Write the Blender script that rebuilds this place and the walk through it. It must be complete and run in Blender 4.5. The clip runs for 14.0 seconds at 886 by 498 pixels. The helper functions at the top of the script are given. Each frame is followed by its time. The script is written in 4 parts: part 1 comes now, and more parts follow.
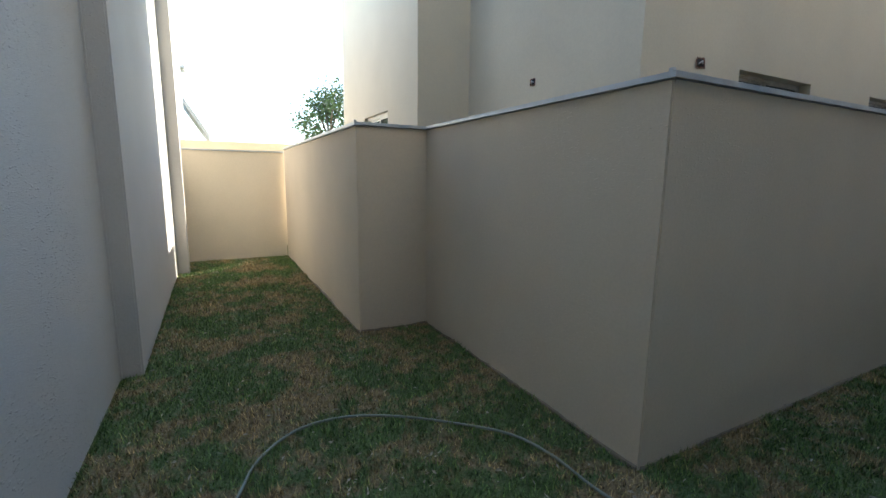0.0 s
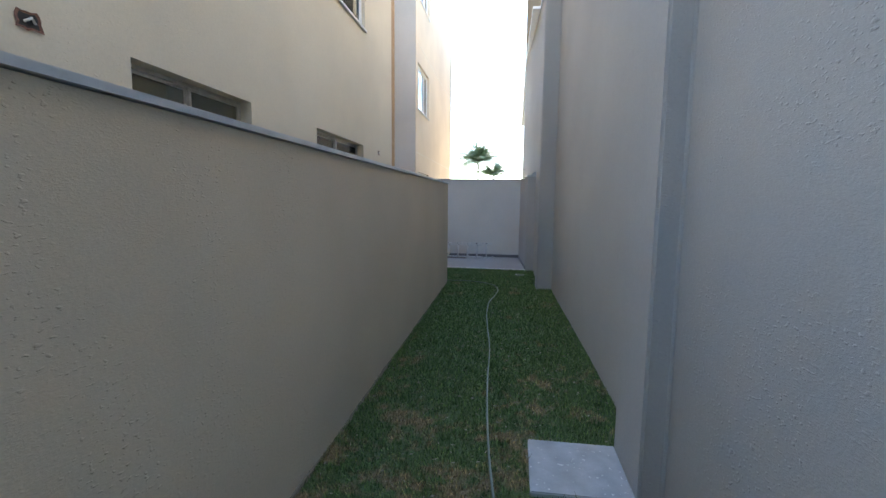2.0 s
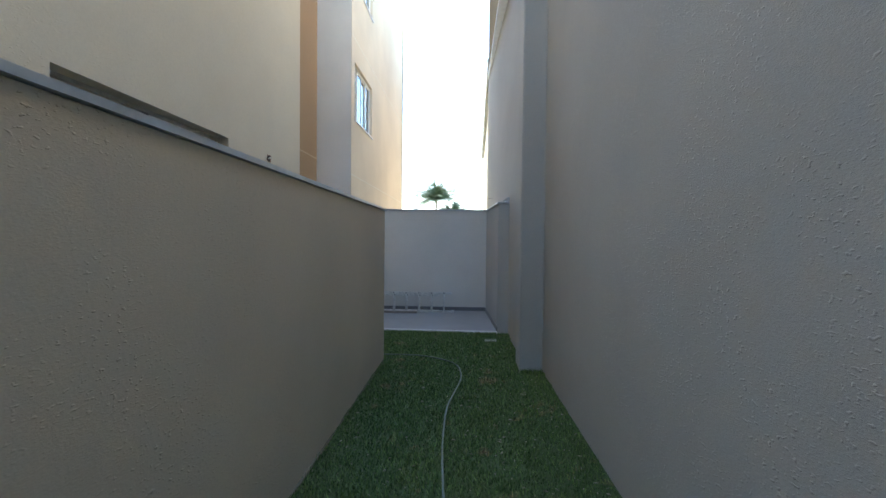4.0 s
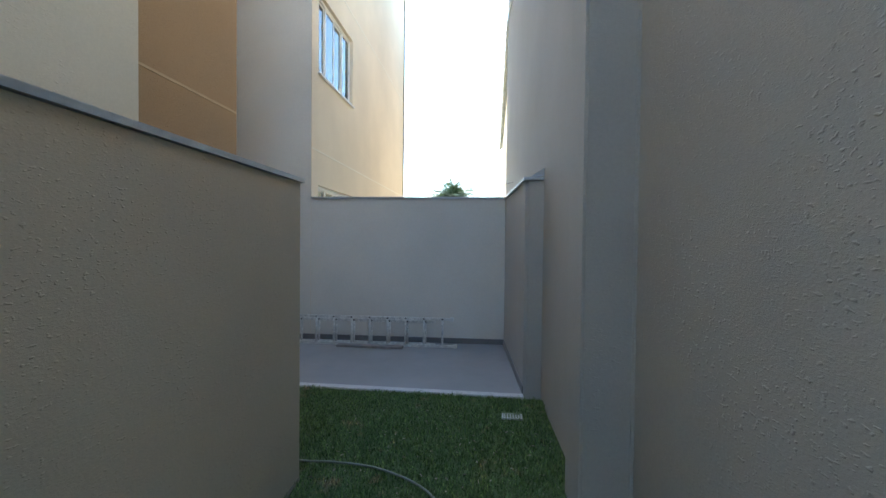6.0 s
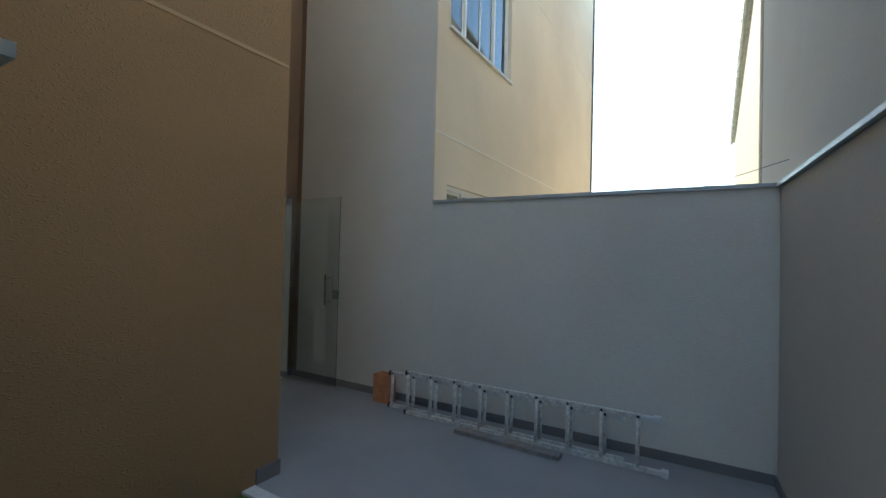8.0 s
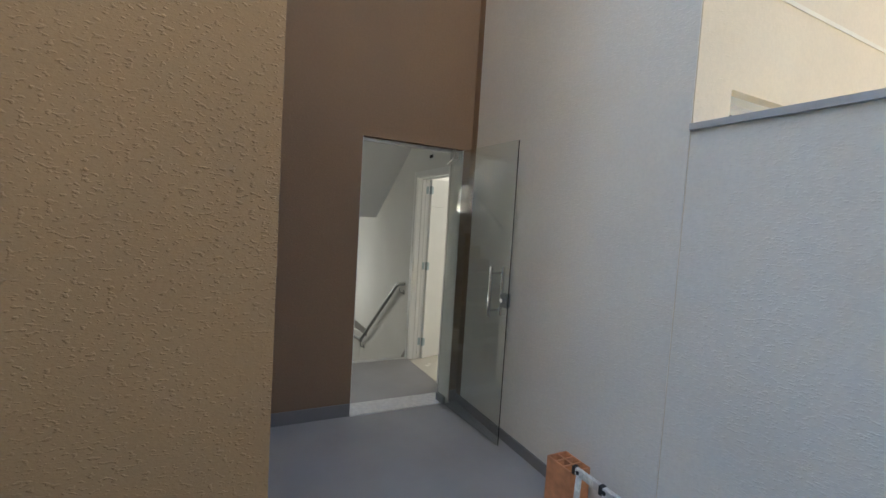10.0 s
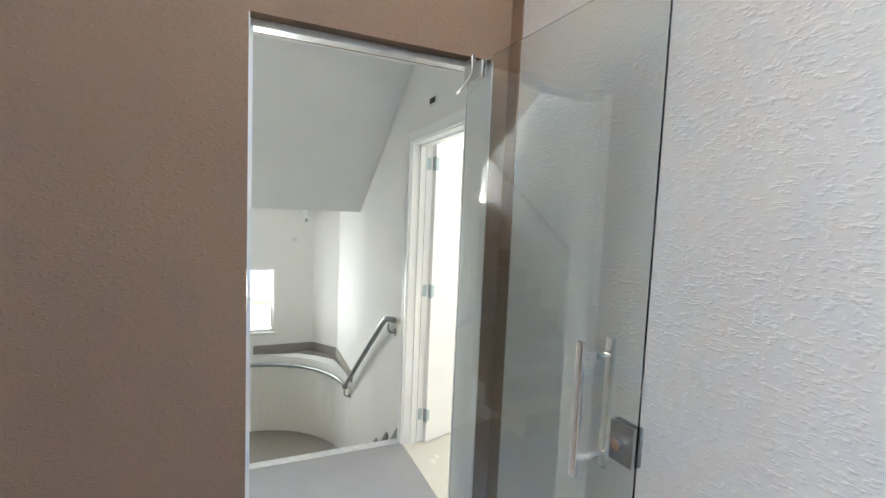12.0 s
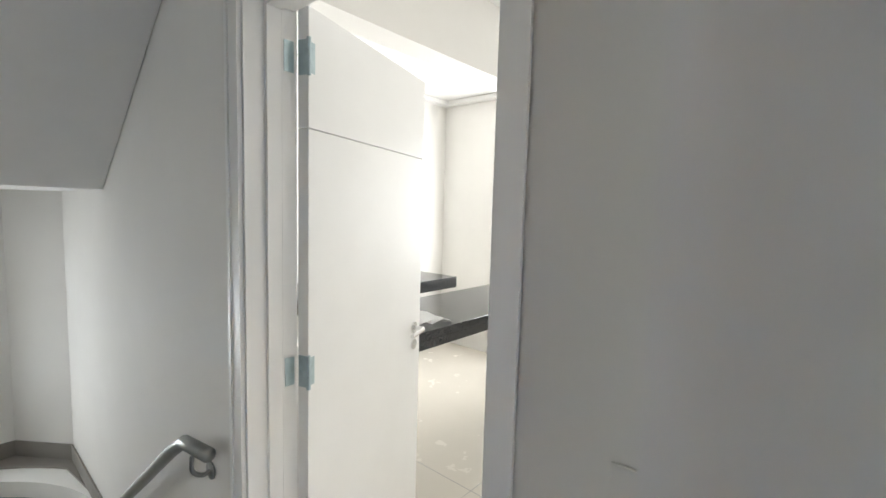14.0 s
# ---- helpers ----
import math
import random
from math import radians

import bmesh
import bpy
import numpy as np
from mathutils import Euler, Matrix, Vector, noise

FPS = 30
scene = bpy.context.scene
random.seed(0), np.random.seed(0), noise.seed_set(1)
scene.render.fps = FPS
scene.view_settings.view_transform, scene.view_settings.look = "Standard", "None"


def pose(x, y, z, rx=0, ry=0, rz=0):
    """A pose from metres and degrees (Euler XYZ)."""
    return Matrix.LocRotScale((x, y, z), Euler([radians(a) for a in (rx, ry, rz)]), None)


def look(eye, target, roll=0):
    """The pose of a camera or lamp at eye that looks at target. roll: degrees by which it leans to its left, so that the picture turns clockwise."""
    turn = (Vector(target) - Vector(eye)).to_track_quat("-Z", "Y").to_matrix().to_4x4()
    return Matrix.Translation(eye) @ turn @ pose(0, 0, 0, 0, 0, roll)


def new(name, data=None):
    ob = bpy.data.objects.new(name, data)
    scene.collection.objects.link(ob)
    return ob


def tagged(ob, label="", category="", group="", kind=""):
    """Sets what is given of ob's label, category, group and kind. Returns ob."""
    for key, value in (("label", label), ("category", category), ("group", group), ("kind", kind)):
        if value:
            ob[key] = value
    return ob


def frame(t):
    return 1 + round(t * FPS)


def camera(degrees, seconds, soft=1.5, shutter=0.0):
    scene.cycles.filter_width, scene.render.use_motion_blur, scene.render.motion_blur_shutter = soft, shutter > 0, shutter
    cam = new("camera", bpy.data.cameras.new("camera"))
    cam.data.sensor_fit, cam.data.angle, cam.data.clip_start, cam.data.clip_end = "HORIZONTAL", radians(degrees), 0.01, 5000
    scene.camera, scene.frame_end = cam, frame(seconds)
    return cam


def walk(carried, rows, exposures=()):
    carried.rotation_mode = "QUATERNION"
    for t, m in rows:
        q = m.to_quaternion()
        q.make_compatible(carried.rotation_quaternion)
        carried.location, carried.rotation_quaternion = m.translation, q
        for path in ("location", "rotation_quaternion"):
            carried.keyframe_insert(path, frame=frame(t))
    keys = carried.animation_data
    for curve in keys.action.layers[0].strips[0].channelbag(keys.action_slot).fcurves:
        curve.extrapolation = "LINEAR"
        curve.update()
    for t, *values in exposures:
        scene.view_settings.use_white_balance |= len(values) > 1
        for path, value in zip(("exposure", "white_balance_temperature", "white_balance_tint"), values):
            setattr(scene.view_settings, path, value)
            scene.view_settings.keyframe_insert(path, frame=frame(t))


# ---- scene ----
cam = camera(90.4, 14.0)
PATH = [
    (0, (1.322, -1.81, 1.45), (-0.429, -0.9, 1.128), 0.7),
    (0.5, (1.34, -1.466, 1.525), (-0.048, -0.055, 1.241), 0.5),
    (1, (1.286, -1.092, 1.542), (0.26, 0.579, 1.145), 0.4),
    (1.5, (1.16, -0.615, 1.583), (0.504, 1.244, 1.245), 0.5),
    (2, (1.095, -0.027, 1.61), (0.815, 1.94, 1.384), 0.6),
    (2.5, (1.008, 0.621, 1.588), (0.956, 2.616, 1.452), 0.7),
    (5, (1.028, 4.221, 1.533), (0.884, 6.215, 1.494), 0.5),
    (5.5, (1.084, 4.91, 1.534), (0.923, 6.904, 1.492), 0.5),
    (6, (1.151, 5.597, 1.534), (0.967, 7.588, 1.494), 0.6),
    (6.5, (1.165, 6.262, 1.516), (0.954, 8.251, 1.497), 0.8),
    (7, (1.159, 6.876, 1.517), (0.817, 8.847, 1.518), 1.0),
    (7.5, (1.139, 7.489, 1.562), (0.473, 9.375, 1.561), 1.2),
    (8, (0.982, 8.051, 1.582), (-0.03, 9.776, 1.616), 1.4),
    (8.5, (0.885, 8.644, 1.567), (-0.443, 10.138, 1.654), 1.1),
    (9, (0.615, 9.154, 1.589), (-0.927, 10.428, 1.6), 2.7),
    (11.5, (-1.323, 10.758, 1.67), (-3.21, 11.405, 1.528), 2.2),
    (12, (-1.833, 10.913, 1.649), (-3.655, 11.724, 1.498), 2.4),
    (12.5, (-2.279, 10.998, 1.642), (-4.019, 11.973, 1.493), 2.4),
    (13, (-2.717, 11.086, 1.628), (-4.37, 12.202, 1.478), 2.0),
    (13.5, (-3.137, 11.232, 1.608), (-4.63, 12.552, 1.447), 1.9),
    (14, (-3.489, 11.387, 1.597), (-4.795, 12.891, 1.422), 1.6),
]
EXPOSURES = [(0, 2.25, 6800, 7), (0.5, 1.65, 6450, -3), (1.0, 2.5, 6550, 8), (1.5, 3.0, 6650, 10), (2.5, 2.6, 6700, 8), (5, 2.6, 6500, 4), (6.5, 2.6, 6500, 2), (7.1, 2.5, 6550, 2), (7.5, 2.4, 6600, 2), (8, 2.12, 6550, -2), (8.5, 2.0, 6420, -2), (9.2, 2.4, 6900, 4), (11.3, 4.65, 6400, 5), (12.2, 4.76, 6250, 5), (12.6, 4.68, 6320, 7), (13.0, 4.62, 6450, 7), (13.5, 4.3, 6400, 9), (14, 4.03, 6280, 9)]
walk(cam, [(t, look(e, g, r)) for t, e, g, r in PATH], EXPOSURES)

# ---- world and sun ----
SUN_EL, SUN_AZ = radians(35), radians(-36)      # azimuth from +y towards +x
world = bpy.data.worlds.new("sky")
scene.world = world
world.use_nodes = True
wn = world.node_tree
sky = wn.nodes.new("ShaderNodeTexSky")
sky.sky_type, sky.sun_disc, sky.sun_elevation, sky.sun_rotation = "NISHITA", False, SUN_EL, SUN_AZ % (2 * math.pi)
sky.air_density, sky.dust_density, sky.ozone_density = 1.0, 0.25, 2.0
wn.nodes["Background"].inputs["Strength"].default_value = 0.15
wn.links.new(sky.outputs[0], wn.nodes["Background"].inputs["Color"])


def lamp(name, kind, energy, m, colour=(1, 1, 1), **more):
    data = bpy.data.lights.new(name, kind)
    data.energy, data.color = energy, colour
    if "angle" in more:
        data.angle = more["angle"]
    if "size" in more:
        data.shape, data.size, data.size_y = "RECTANGLE", more["size"][0], more["size"][1]
    ob = new(name, data)
    ob.matrix_world = m
    return ob


sun_way = Vector((math.sin(SUN_AZ) * math.cos(SUN_EL), math.cos(SUN_AZ) * math.cos(SUN_EL), math.sin(SUN_EL)))
lamp("sun", "SUN", 4.5, look(sun_way * 30, (0, 0, 0)), (1.0, 0.94, 0.85), angle=radians(0.53))
# fill lamps added in unseen windows of the kitchen and above the stairs
lamp("kitchen_fill", "AREA", 6.3, look((-5.45, 15.22, 1.6), (-5.4, 12, 1.5)), (1.0, 0.985, 0.96), size=(1.0, 1.3))
# added fill that brightens the upper flight
lamp("stair_fill", "AREA", 1.2, look((-7.455, 10.72, 2.85), (-4, 10.8, 2.0)), (0.97, 0.99, 1.0), size=(1.3, 1.0))

lamp("stair_window_daylight", "AREA", 0.95, look((-7.455, 10.865, 0.55), (-4, 11.0, 1.5)), (0.97, 0.99, 1.0), size=(0.6, 0.68))


# ---- materials ----
def nodes_of(name):
    mat = bpy.data.materials.new(name)
    mat.use_nodes = True
    nt = mat.node_tree
    return mat, nt, nt.nodes["Principled BSDF"]


def add(nt, kind, **values):
    n = nt.nodes.new(kind)
    for key, value in values.items():
        n.inputs[key.replace("_", " ")].default_value = value
    return n


def noise_at(nt, scale, detail=4.0, rough=0.55, where=None):
    n = add(nt, "ShaderNodeTexNoise", Scale=scale, Detail=detail, Roughness=rough)
    if where is None:
        where = nt.nodes.new("ShaderNodeNewGeometry").outputs["Position"]
    nt.links.new(where, n.inputs["Vector"])
    return n.outputs["Fac"]


def ramp(nt, fac, stops):
    r = nt.nodes.new("ShaderNodeValToRGB")
    els = r.color_ramp.elements
    while len(els) < len(stops):
        els.new(0.5)
    for el, (p, c) in zip(els, stops):
        el.position, el.color = p, (*c, 1) if len(c) == 3 else c
    nt.links.new(fac, r.inputs[0])
    return r.outputs[0]


def mixed(nt, fac, a, b, how="MIX"):
    m = nt.nodes.new("ShaderNodeMix")
    m.data_type, m.blend_type = "RGBA", how
    for sock, v in ((m.inputs[0], fac), (m.inputs[6], a), (m.inputs[7], b)):
        if hasattr(v, "default_value"):
            nt.links.new(v, sock)
        else:
            sock.default_value = v if not isinstance(v, tuple) else (*v, 1)
    return m.outputs[2]


def bumped(nt, bsdf, heights):
    last = None
    for fac, strength, dist in heights:
        b = add(nt, "ShaderNodeBump", Strength=strength, Distance=dist)
        nt.links.new(fac, b.inputs["Height"])
        if last:
            nt.links.new(last, b.inputs["Normal"])
        last = b.outputs[0]
    nt.links.new(last, bsdf.inputs["Normal"])


def stucco(name, colour, lumps=1.0, stain=0.08, rough=0.9, dense=0.0, streaks=0.0):
    """Roller-textured acrylic render: fine grain, sparse lumps, faint stains."""
    mat, nt, b = nodes_of(name)
    big = noise_at(nt, 0.7, 5.0)
    fine = noise_at(nt, 55.0, 3.0)
    dark = tuple(c * (1 - stain) for c in colour)
    light = tuple(min(1, c * (1 + stain * 0.7)) for c in colour)
    col = ramp(nt, big, [(0.3, dark), (0.7, light)])
    col = mixed(nt, 0.10, col, ramp(nt, fine, [(0.35, (0.55, 0.55, 0.55)), (0.65, (1, 1, 1))]), "MULTIPLY")
    nt.links.new(col, b.inputs["Base Color"])
    b.inputs["Roughness"].default_value = rough
    b.inputs["Specular IOR Level"].default_value = 0.25
    pos = nt.nodes.new("ShaderNodeMapping")
    pos.inputs["Scale"].default_value = (1, 1, 1.9)
    nt.links.new(nt.nodes.new("ShaderNodeNewGeometry").outputs["Position"], pos.inputs[0])
    lump = ramp(nt, noise_at(nt, 46.0 + 30.0 * dense, 1.0, 0.4, pos.outputs[0]), [(0.62 - dense * 0.10, (0, 0, 0)), (0.76 - dense * 0.10, (1, 1, 1))])
    zone = ramp(nt, noise_at(nt, 2.2, 2.0), [(0.40 - dense * 0.3, (0, 0, 0)), (0.62 - dense * 0.3, (1, 1, 1))])
    lump = mixed(nt, 1.0, lump, zone, "MULTIPLY")
    wide = noise_at(nt, 5.0, 2.0)
    heights = [(wide, 0.12, 0.02), (noise_at(nt, 75.0, 4.0, 0.62, pos.outputs[0]), 0.30 * lumps, 0.005), (lump, 0.6 * lumps, 0.005)]
    if streaks:
        flat = nt.nodes.new("ShaderNodeMapping")
        flat.inputs["Scale"].default_value = (1, 1, 4.2)
        flat.inputs["Rotation"].default_value = (0, 0.10, 0)
        nt.links.new(nt.nodes.new("ShaderNodeNewGeometry").outputs["Position"], flat.inputs[0])
        drag = ramp(nt, noise_at(nt, 24.0, 2.0, 0.5, flat.outputs[0]), [(0.58, (0, 0, 0)), (0.68, (1, 1, 1))])
        heights.append((drag, 0.55 * streaks, 0.006))
    bumped(nt, b, heights)
    return mat


def plain(name, colour, rough=0.5, metal=0.0, vary=0.06, scale=4.0, grain=0.0, spec=0.5):
    mat, nt, b = nodes_of(name)
    n = noise_at(nt, scale, 5.0)
    col = ramp(nt, n, [(0.3, tuple(c * (1 - vary) for c in colour)), (0.7, tuple(min(1, c * (1 + vary)) for c in colour))])
    nt.links.new(col, b.inputs["Base Color"])
    r = add(nt, "ShaderNodeMapRange", To_Min=max(0, rough - 0.07), To_Max=min(1, rough + 0.07))
    nt.links.new(noise_at(nt, scale * 6, 3.0), r.inputs[0])
    nt.links.new(r.outputs[0], b.inputs["Roughness"])
    b.inputs["Metallic"].default_value, b.inputs["Specular IOR Level"].default_value = metal, spec
    if grain:
        bumped(nt, b, [(noise_at(nt, 120.0, 3.0), grain, 0.002)])
    return mat


# far house's cream, darkened in the colour so its sunlit side doesn't clip
FARHOUSE = stucco("dimmed_cream_render", (0.17, 0.138, 0.098), 0.6)
CREAM = stucco("cream_render", (0.675, 0.568, 0.44), 1.25)
HOUSE = stucco("house_render", (0.64, 0.585, 0.475), 0.7)
SAND = stucco("sand_render", (0.72, 0.62, 0.475), 0.6)
OCHRE = stucco("ochre_render", (0.36, 0.232, 0.126), 0.95, dense=0.3)
BROWN = stucco("brown_render", (0.265, 0.180, 0.120), 0.5, dense=0.4, streaks=0.2)
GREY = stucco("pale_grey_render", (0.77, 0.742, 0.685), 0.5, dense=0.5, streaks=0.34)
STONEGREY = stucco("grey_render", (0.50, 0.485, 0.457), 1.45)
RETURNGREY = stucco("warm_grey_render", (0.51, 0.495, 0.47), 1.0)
FOOT = stucco("soiled_render", (0.27, 0.22, 0.165), 1.6, stain=0.4)
WHITE = plain("white_wall_paint", (0.83, 0.815, 0.78), 0.75, vary=0.02, scale=2.0, grain=0.08, spec=0.3)
GLOSSWHITE = plain("white_lacquer", (0.90, 0.895, 0.875), 0.42, vary=0.015, scale=5.0)
# white wall darkened in its colour against clipping at the indoor exposure
DIMWHITE = plain("dimmed_white_render", (0.36, 0.355, 0.335), 0.9, vary=0.05, scale=3.0, grain=0.2)
CEIL = plain("white_ceiling_paint", (0.86, 0.85, 0.83), 0.9, vary=0.02, grain=0.05, spec=0.2)
FLASH = plain("painted_flashing", (0.50, 0.53, 0.56), 0.45, metal=0.4, vary=0.1, scale=9.0)
ALU = plain("aluminium", (0.62, 0.61, 0.58), 0.35, metal=0.9, vary=0.15, scale=14.0, grain=0.1)
CHROME = plain("chrome", (0.78, 0.78, 0.78), 0.12, metal=1.0, vary=0.02)
STEEL = plain("brushed_steel", (0.33, 0.34, 0.33), 0.35, metal=0.9, vary=0.06, scale=30.0)
HINGE = plain("zinc_plated_steel", (0.45, 0.55, 0.58), 0.3, metal=0.9, vary=0.1, scale=40.0)
WHITEFRAME = plain("white_window_frame", (0.80, 0.80, 0.78), 0.4, vary=0.02)
SKIRT = plain("dark_grey_skirting_tile", (0.20, 0.195, 0.20), 0.45, vary=0.08, scale=3.0)
PAVE = plain("sandy_paving", (0.55, 0.50, 0.42), 0.85, vary=0.12, scale=2.0, grain=0.2)
TILE = plain("grey_porcelain_tile", (0.33, 0.32, 0.315), 0.42, vary=0.10, scale=1.4, grain=0.08)
STEPTILE = plain("taupe_porcelain_tile", (0.27, 0.25, 0.225), 0.45, vary=0.08, scale=2.0, grain=0.06)
CREAMTILE = plain("cream_porcelain_tile", (0.66, 0.62, 0.54), 0.25, vary=0.04, scale=1.6)
MARBLE = plain("white_granite", (0.66, 0.65, 0.63), 0.45, vary=0.12, scale=26.0, grain=0.05)
CONCRETE = plain("cement_screed", (0.42, 0.43, 0.44), 0.85, vary=0.16, scale=9.0, grain=0.5, spec=0.2)
GRANITE = plain("black_granite", (0.018, 0.019, 0.020), 0.18, vary=0.5, scale=90.0)
CLAY = plain("fired_clay", (0.60, 0.27, 0.14), 0.85, vary=0.2, scale=14.0, grain=0.5, spec=0.2)
WOOD = plain("weathered_board", (0.30, 0.265, 0.25), 0.8, vary=0.25, scale=18.0, grain=0.5)
HOSE = plain("garden_hose_plastic", (0.21, 0.235, 0.19), 0.5, vary=0.12, scale=7.0)
PLASTIC = plain("white_plastic", (0.75, 0.75, 0.73), 0.4, vary=0.03)
BLACKHOLE = plain("dark_cavity", (0.03, 0.028, 0.026), 0.9, vary=0.2)
REDHOLE = plain("broken_brickwork", (0.20, 0.10, 0.07), 0.95, vary=0.45, scale=45.0, grain=0.8)
ROOFTILE = plain("clay_roof_tile", (0.27, 0.265, 0.26), 0.85, vary=0.25, scale=5.0)
LEAF = plain("tree_leaf", (0.055, 0.10, 0.03), 0.55, vary=0.4, scale=2.0)
PALMLEAF = plain("palm_leaf", (0.09, 0.125, 0.065), 0.5, vary=0.35, scale=2.0)
BARK = plain("bark", (0.14, 0.11, 0.085), 0.9, vary=0.3, scale=8.0, grain=0.6)
CABLE = plain("black_cable", (0.03, 0.03, 0.03), 0.6)
LITTER = plain("dry_leaf_litter", (0.42, 0.37, 0.28), 0.8, vary=0.3, scale=30.0)


def speckled(name, colour):
    """Cement with paint drips and dusty stains."""
    mat, nt, b = nodes_of(name)
    base = ramp(nt, noise_at(nt, 6.0, 6.0), [(0.3, tuple(c * 0.78 for c in colour)), (0.7, tuple(c * 1.15 for c in colour))])
    spots = ramp(nt, noise_at(nt, 42.0, 1.0), [(0.70, (0, 0, 0)), (0.73, (0.8, 0.8, 0.8))])
    nt.links.new(mixed(nt, spots, base, (0.75, 0.74, 0.70)), b.inputs["Base Color"])
    b.inputs["Roughness"].default_value = 0.85
    bumped(nt, b, [(noise_at(nt, 90.0, 4.0), 0.3, 0.004)])
    return mat


def glass(name, tint, rough=0.0):
    mat, nt, b = nodes_of(name)
    b.inputs["Base Color"].default_value = (*tint, 1)
    b.inputs["Roughness"].default_value = rough
    b.inputs["Transmission Weight"].default_value = 1.0
    b.inputs["IOR"].default_value = 1.5
    return mat


def splashed_metal(name):
    """Dull aluminium under dried paint splashes and grime."""
    mat, nt, b = nodes_of(name)
    paint = ramp(nt, noise_at(nt, 28.0, 5.0, 0.7), [(0.47, (0, 0, 0)), (0.56, (1, 1, 1))])
    grime = ramp(nt, noise_at(nt, 60.0, 4.0), [(0.60, (0, 0, 0)), (0.74, (0.6, 0.6, 0.6))])
    col = mixed(nt, grime, mixed(nt, paint, (0.66, 0.655, 0.63), (0.84, 0.83, 0.79)), (0.18, 0.17, 0.155))
    nt.links.new(col, b.inputs["Base Color"])
    bare = add(nt, "ShaderNodeMapRange", To_Min=0.5, To_Max=0.0)
    nt.links.new(paint, bare.inputs[0])
    nt.links.new(bare.outputs[0], b.inputs["Metallic"])
    b.inputs["Roughness"].default_value = 0.5
    bumped(nt, b, [(noise_at(nt, 70.0, 3.0), 0.4, 0.002)])
    return mat


OLDALU = splashed_metal("paint_splashed_aluminium")
COVER = speckled("splashed_cement", (0.42, 0.43, 0.43))
GRATE = plain("weathered_grey_plastic", (0.46, 0.46, 0.44), 0.6, vary=0.2, scale=20.0)
CLEARGLASS = glass("tempered_glass", (0.92, 0.962, 0.948))
WINGLASS = glass("window_glass", (0.30, 0.37, 0.40))


def turf(name, tip):
    """Dry-patched lawn: green and straw drift into each other over two scales."""
    mat, nt, b = nodes_of(name)
    a = noise_at(nt, 1.9, 3.0, 0.55)
    c = noise_at(nt, 9.0, 4.0, 0.65)
    fine = noise_at(nt, 70.0, 2.0)
    patch = mixed(nt, 0.45, ramp(nt, a, [(0.0, (0, 0, 0)), (1.0, (1, 1, 1))]), ramp(nt, c, [(0.0, (0, 0, 0)), (1.0, (1, 1, 1))]))
    green = ramp(nt, fine, [(0.3, (0.082, 0.150, 0.045)), (0.7, (0.185, 0.285, 0.100))])
    straw = ramp(nt, fine, [(0.3, (0.28, 0.195, 0.10)), (0.7, (0.52, 0.39, 0.22))])
    k = nt.nodes.new("ShaderNodeSeparateColor")
    nt.links.new(patch, k.inputs[0])
    # the far half of the passage stays greener
    split = nt.nodes.new("ShaderNodeSeparateXYZ")
    nt.links.new(nt.nodes.new("ShaderNodeNewGeometry").outputs["Position"], split.inputs[0])
    drift = add(nt, "ShaderNodeMapRange", From_Min=2.0, From_Max=5.0, To_Min=0.025, To_Max=-0.075)
    nt.links.new(split.outputs["Y"], drift.inputs[0])
    total = nt.nodes.new("ShaderNodeMath")
    nt.links.new(k.outputs[0], total.inputs[0])
    nt.links.new(drift.outputs[0], total.inputs[1])
    amount = ramp(nt, total.outputs[0], [(0.498, (0, 0, 0)), (0.58, (0.95, 0.95, 0.95))])
    if tip:
        rnd = nt.nodes.new("ShaderNodeNewGeometry").outputs["Random Per Island"]
        pick = ramp(nt, rnd, [(0.1, (0.55, 0.55, 0.55)), (0.8, (1.15, 1.15, 1.1)), (0.97, (1.9, 1.75, 1.5))])
        col = mixed(nt, 1.0, mixed(nt, amount, green, straw), pick, "MULTIPLY")
    else:
        soil = mixed(nt, 0.4, mixed(nt, amount, green, straw), (0.07, 0.05, 0.03))
        col = soil
        bumped(nt, b, [(fine, 0.9, 0.02)])
    nt.links.new(col, b.inputs["Base Color"])
    b.inputs["Roughness"].default_value, b.inputs["Specular IOR Level"].default_value = 0.75, 0.25
    return mat


SOD = turf("lawn_sod", False)
BLADE = turf("grass_blade", True)


# ---- mesh helpers ----
def mesh_from(name, bm, mat, smooth=False):
    bmesh.ops.recalc_face_normals(bm, faces=bm.faces[:])
    me = bpy.data.meshes.new(name)
    bm.to_mesh(me)
    bm.free()
    me.materials.append(mat)
    if smooth:
        for p in me.polygons:
            p.use_smooth = True
    return me


def part(name, bm, mat, parent=None, label="", smooth=False):
    ob = new(name, mesh_from(name, bm, mat, smooth))
    if parent is not None:
        ob.parent = parent
        ob.matrix_parent_inverse = parent.matrix_basis.inverted()
    return tagged(ob, label)


def thing(name, label, category, at=(0, 0, 0), group="", kind=""):
    ob = new(name)
    ob.matrix_world = Matrix.Translation(at)
    bpy.context.view_layer.update()
    return tagged(ob, label, category, group, kind)


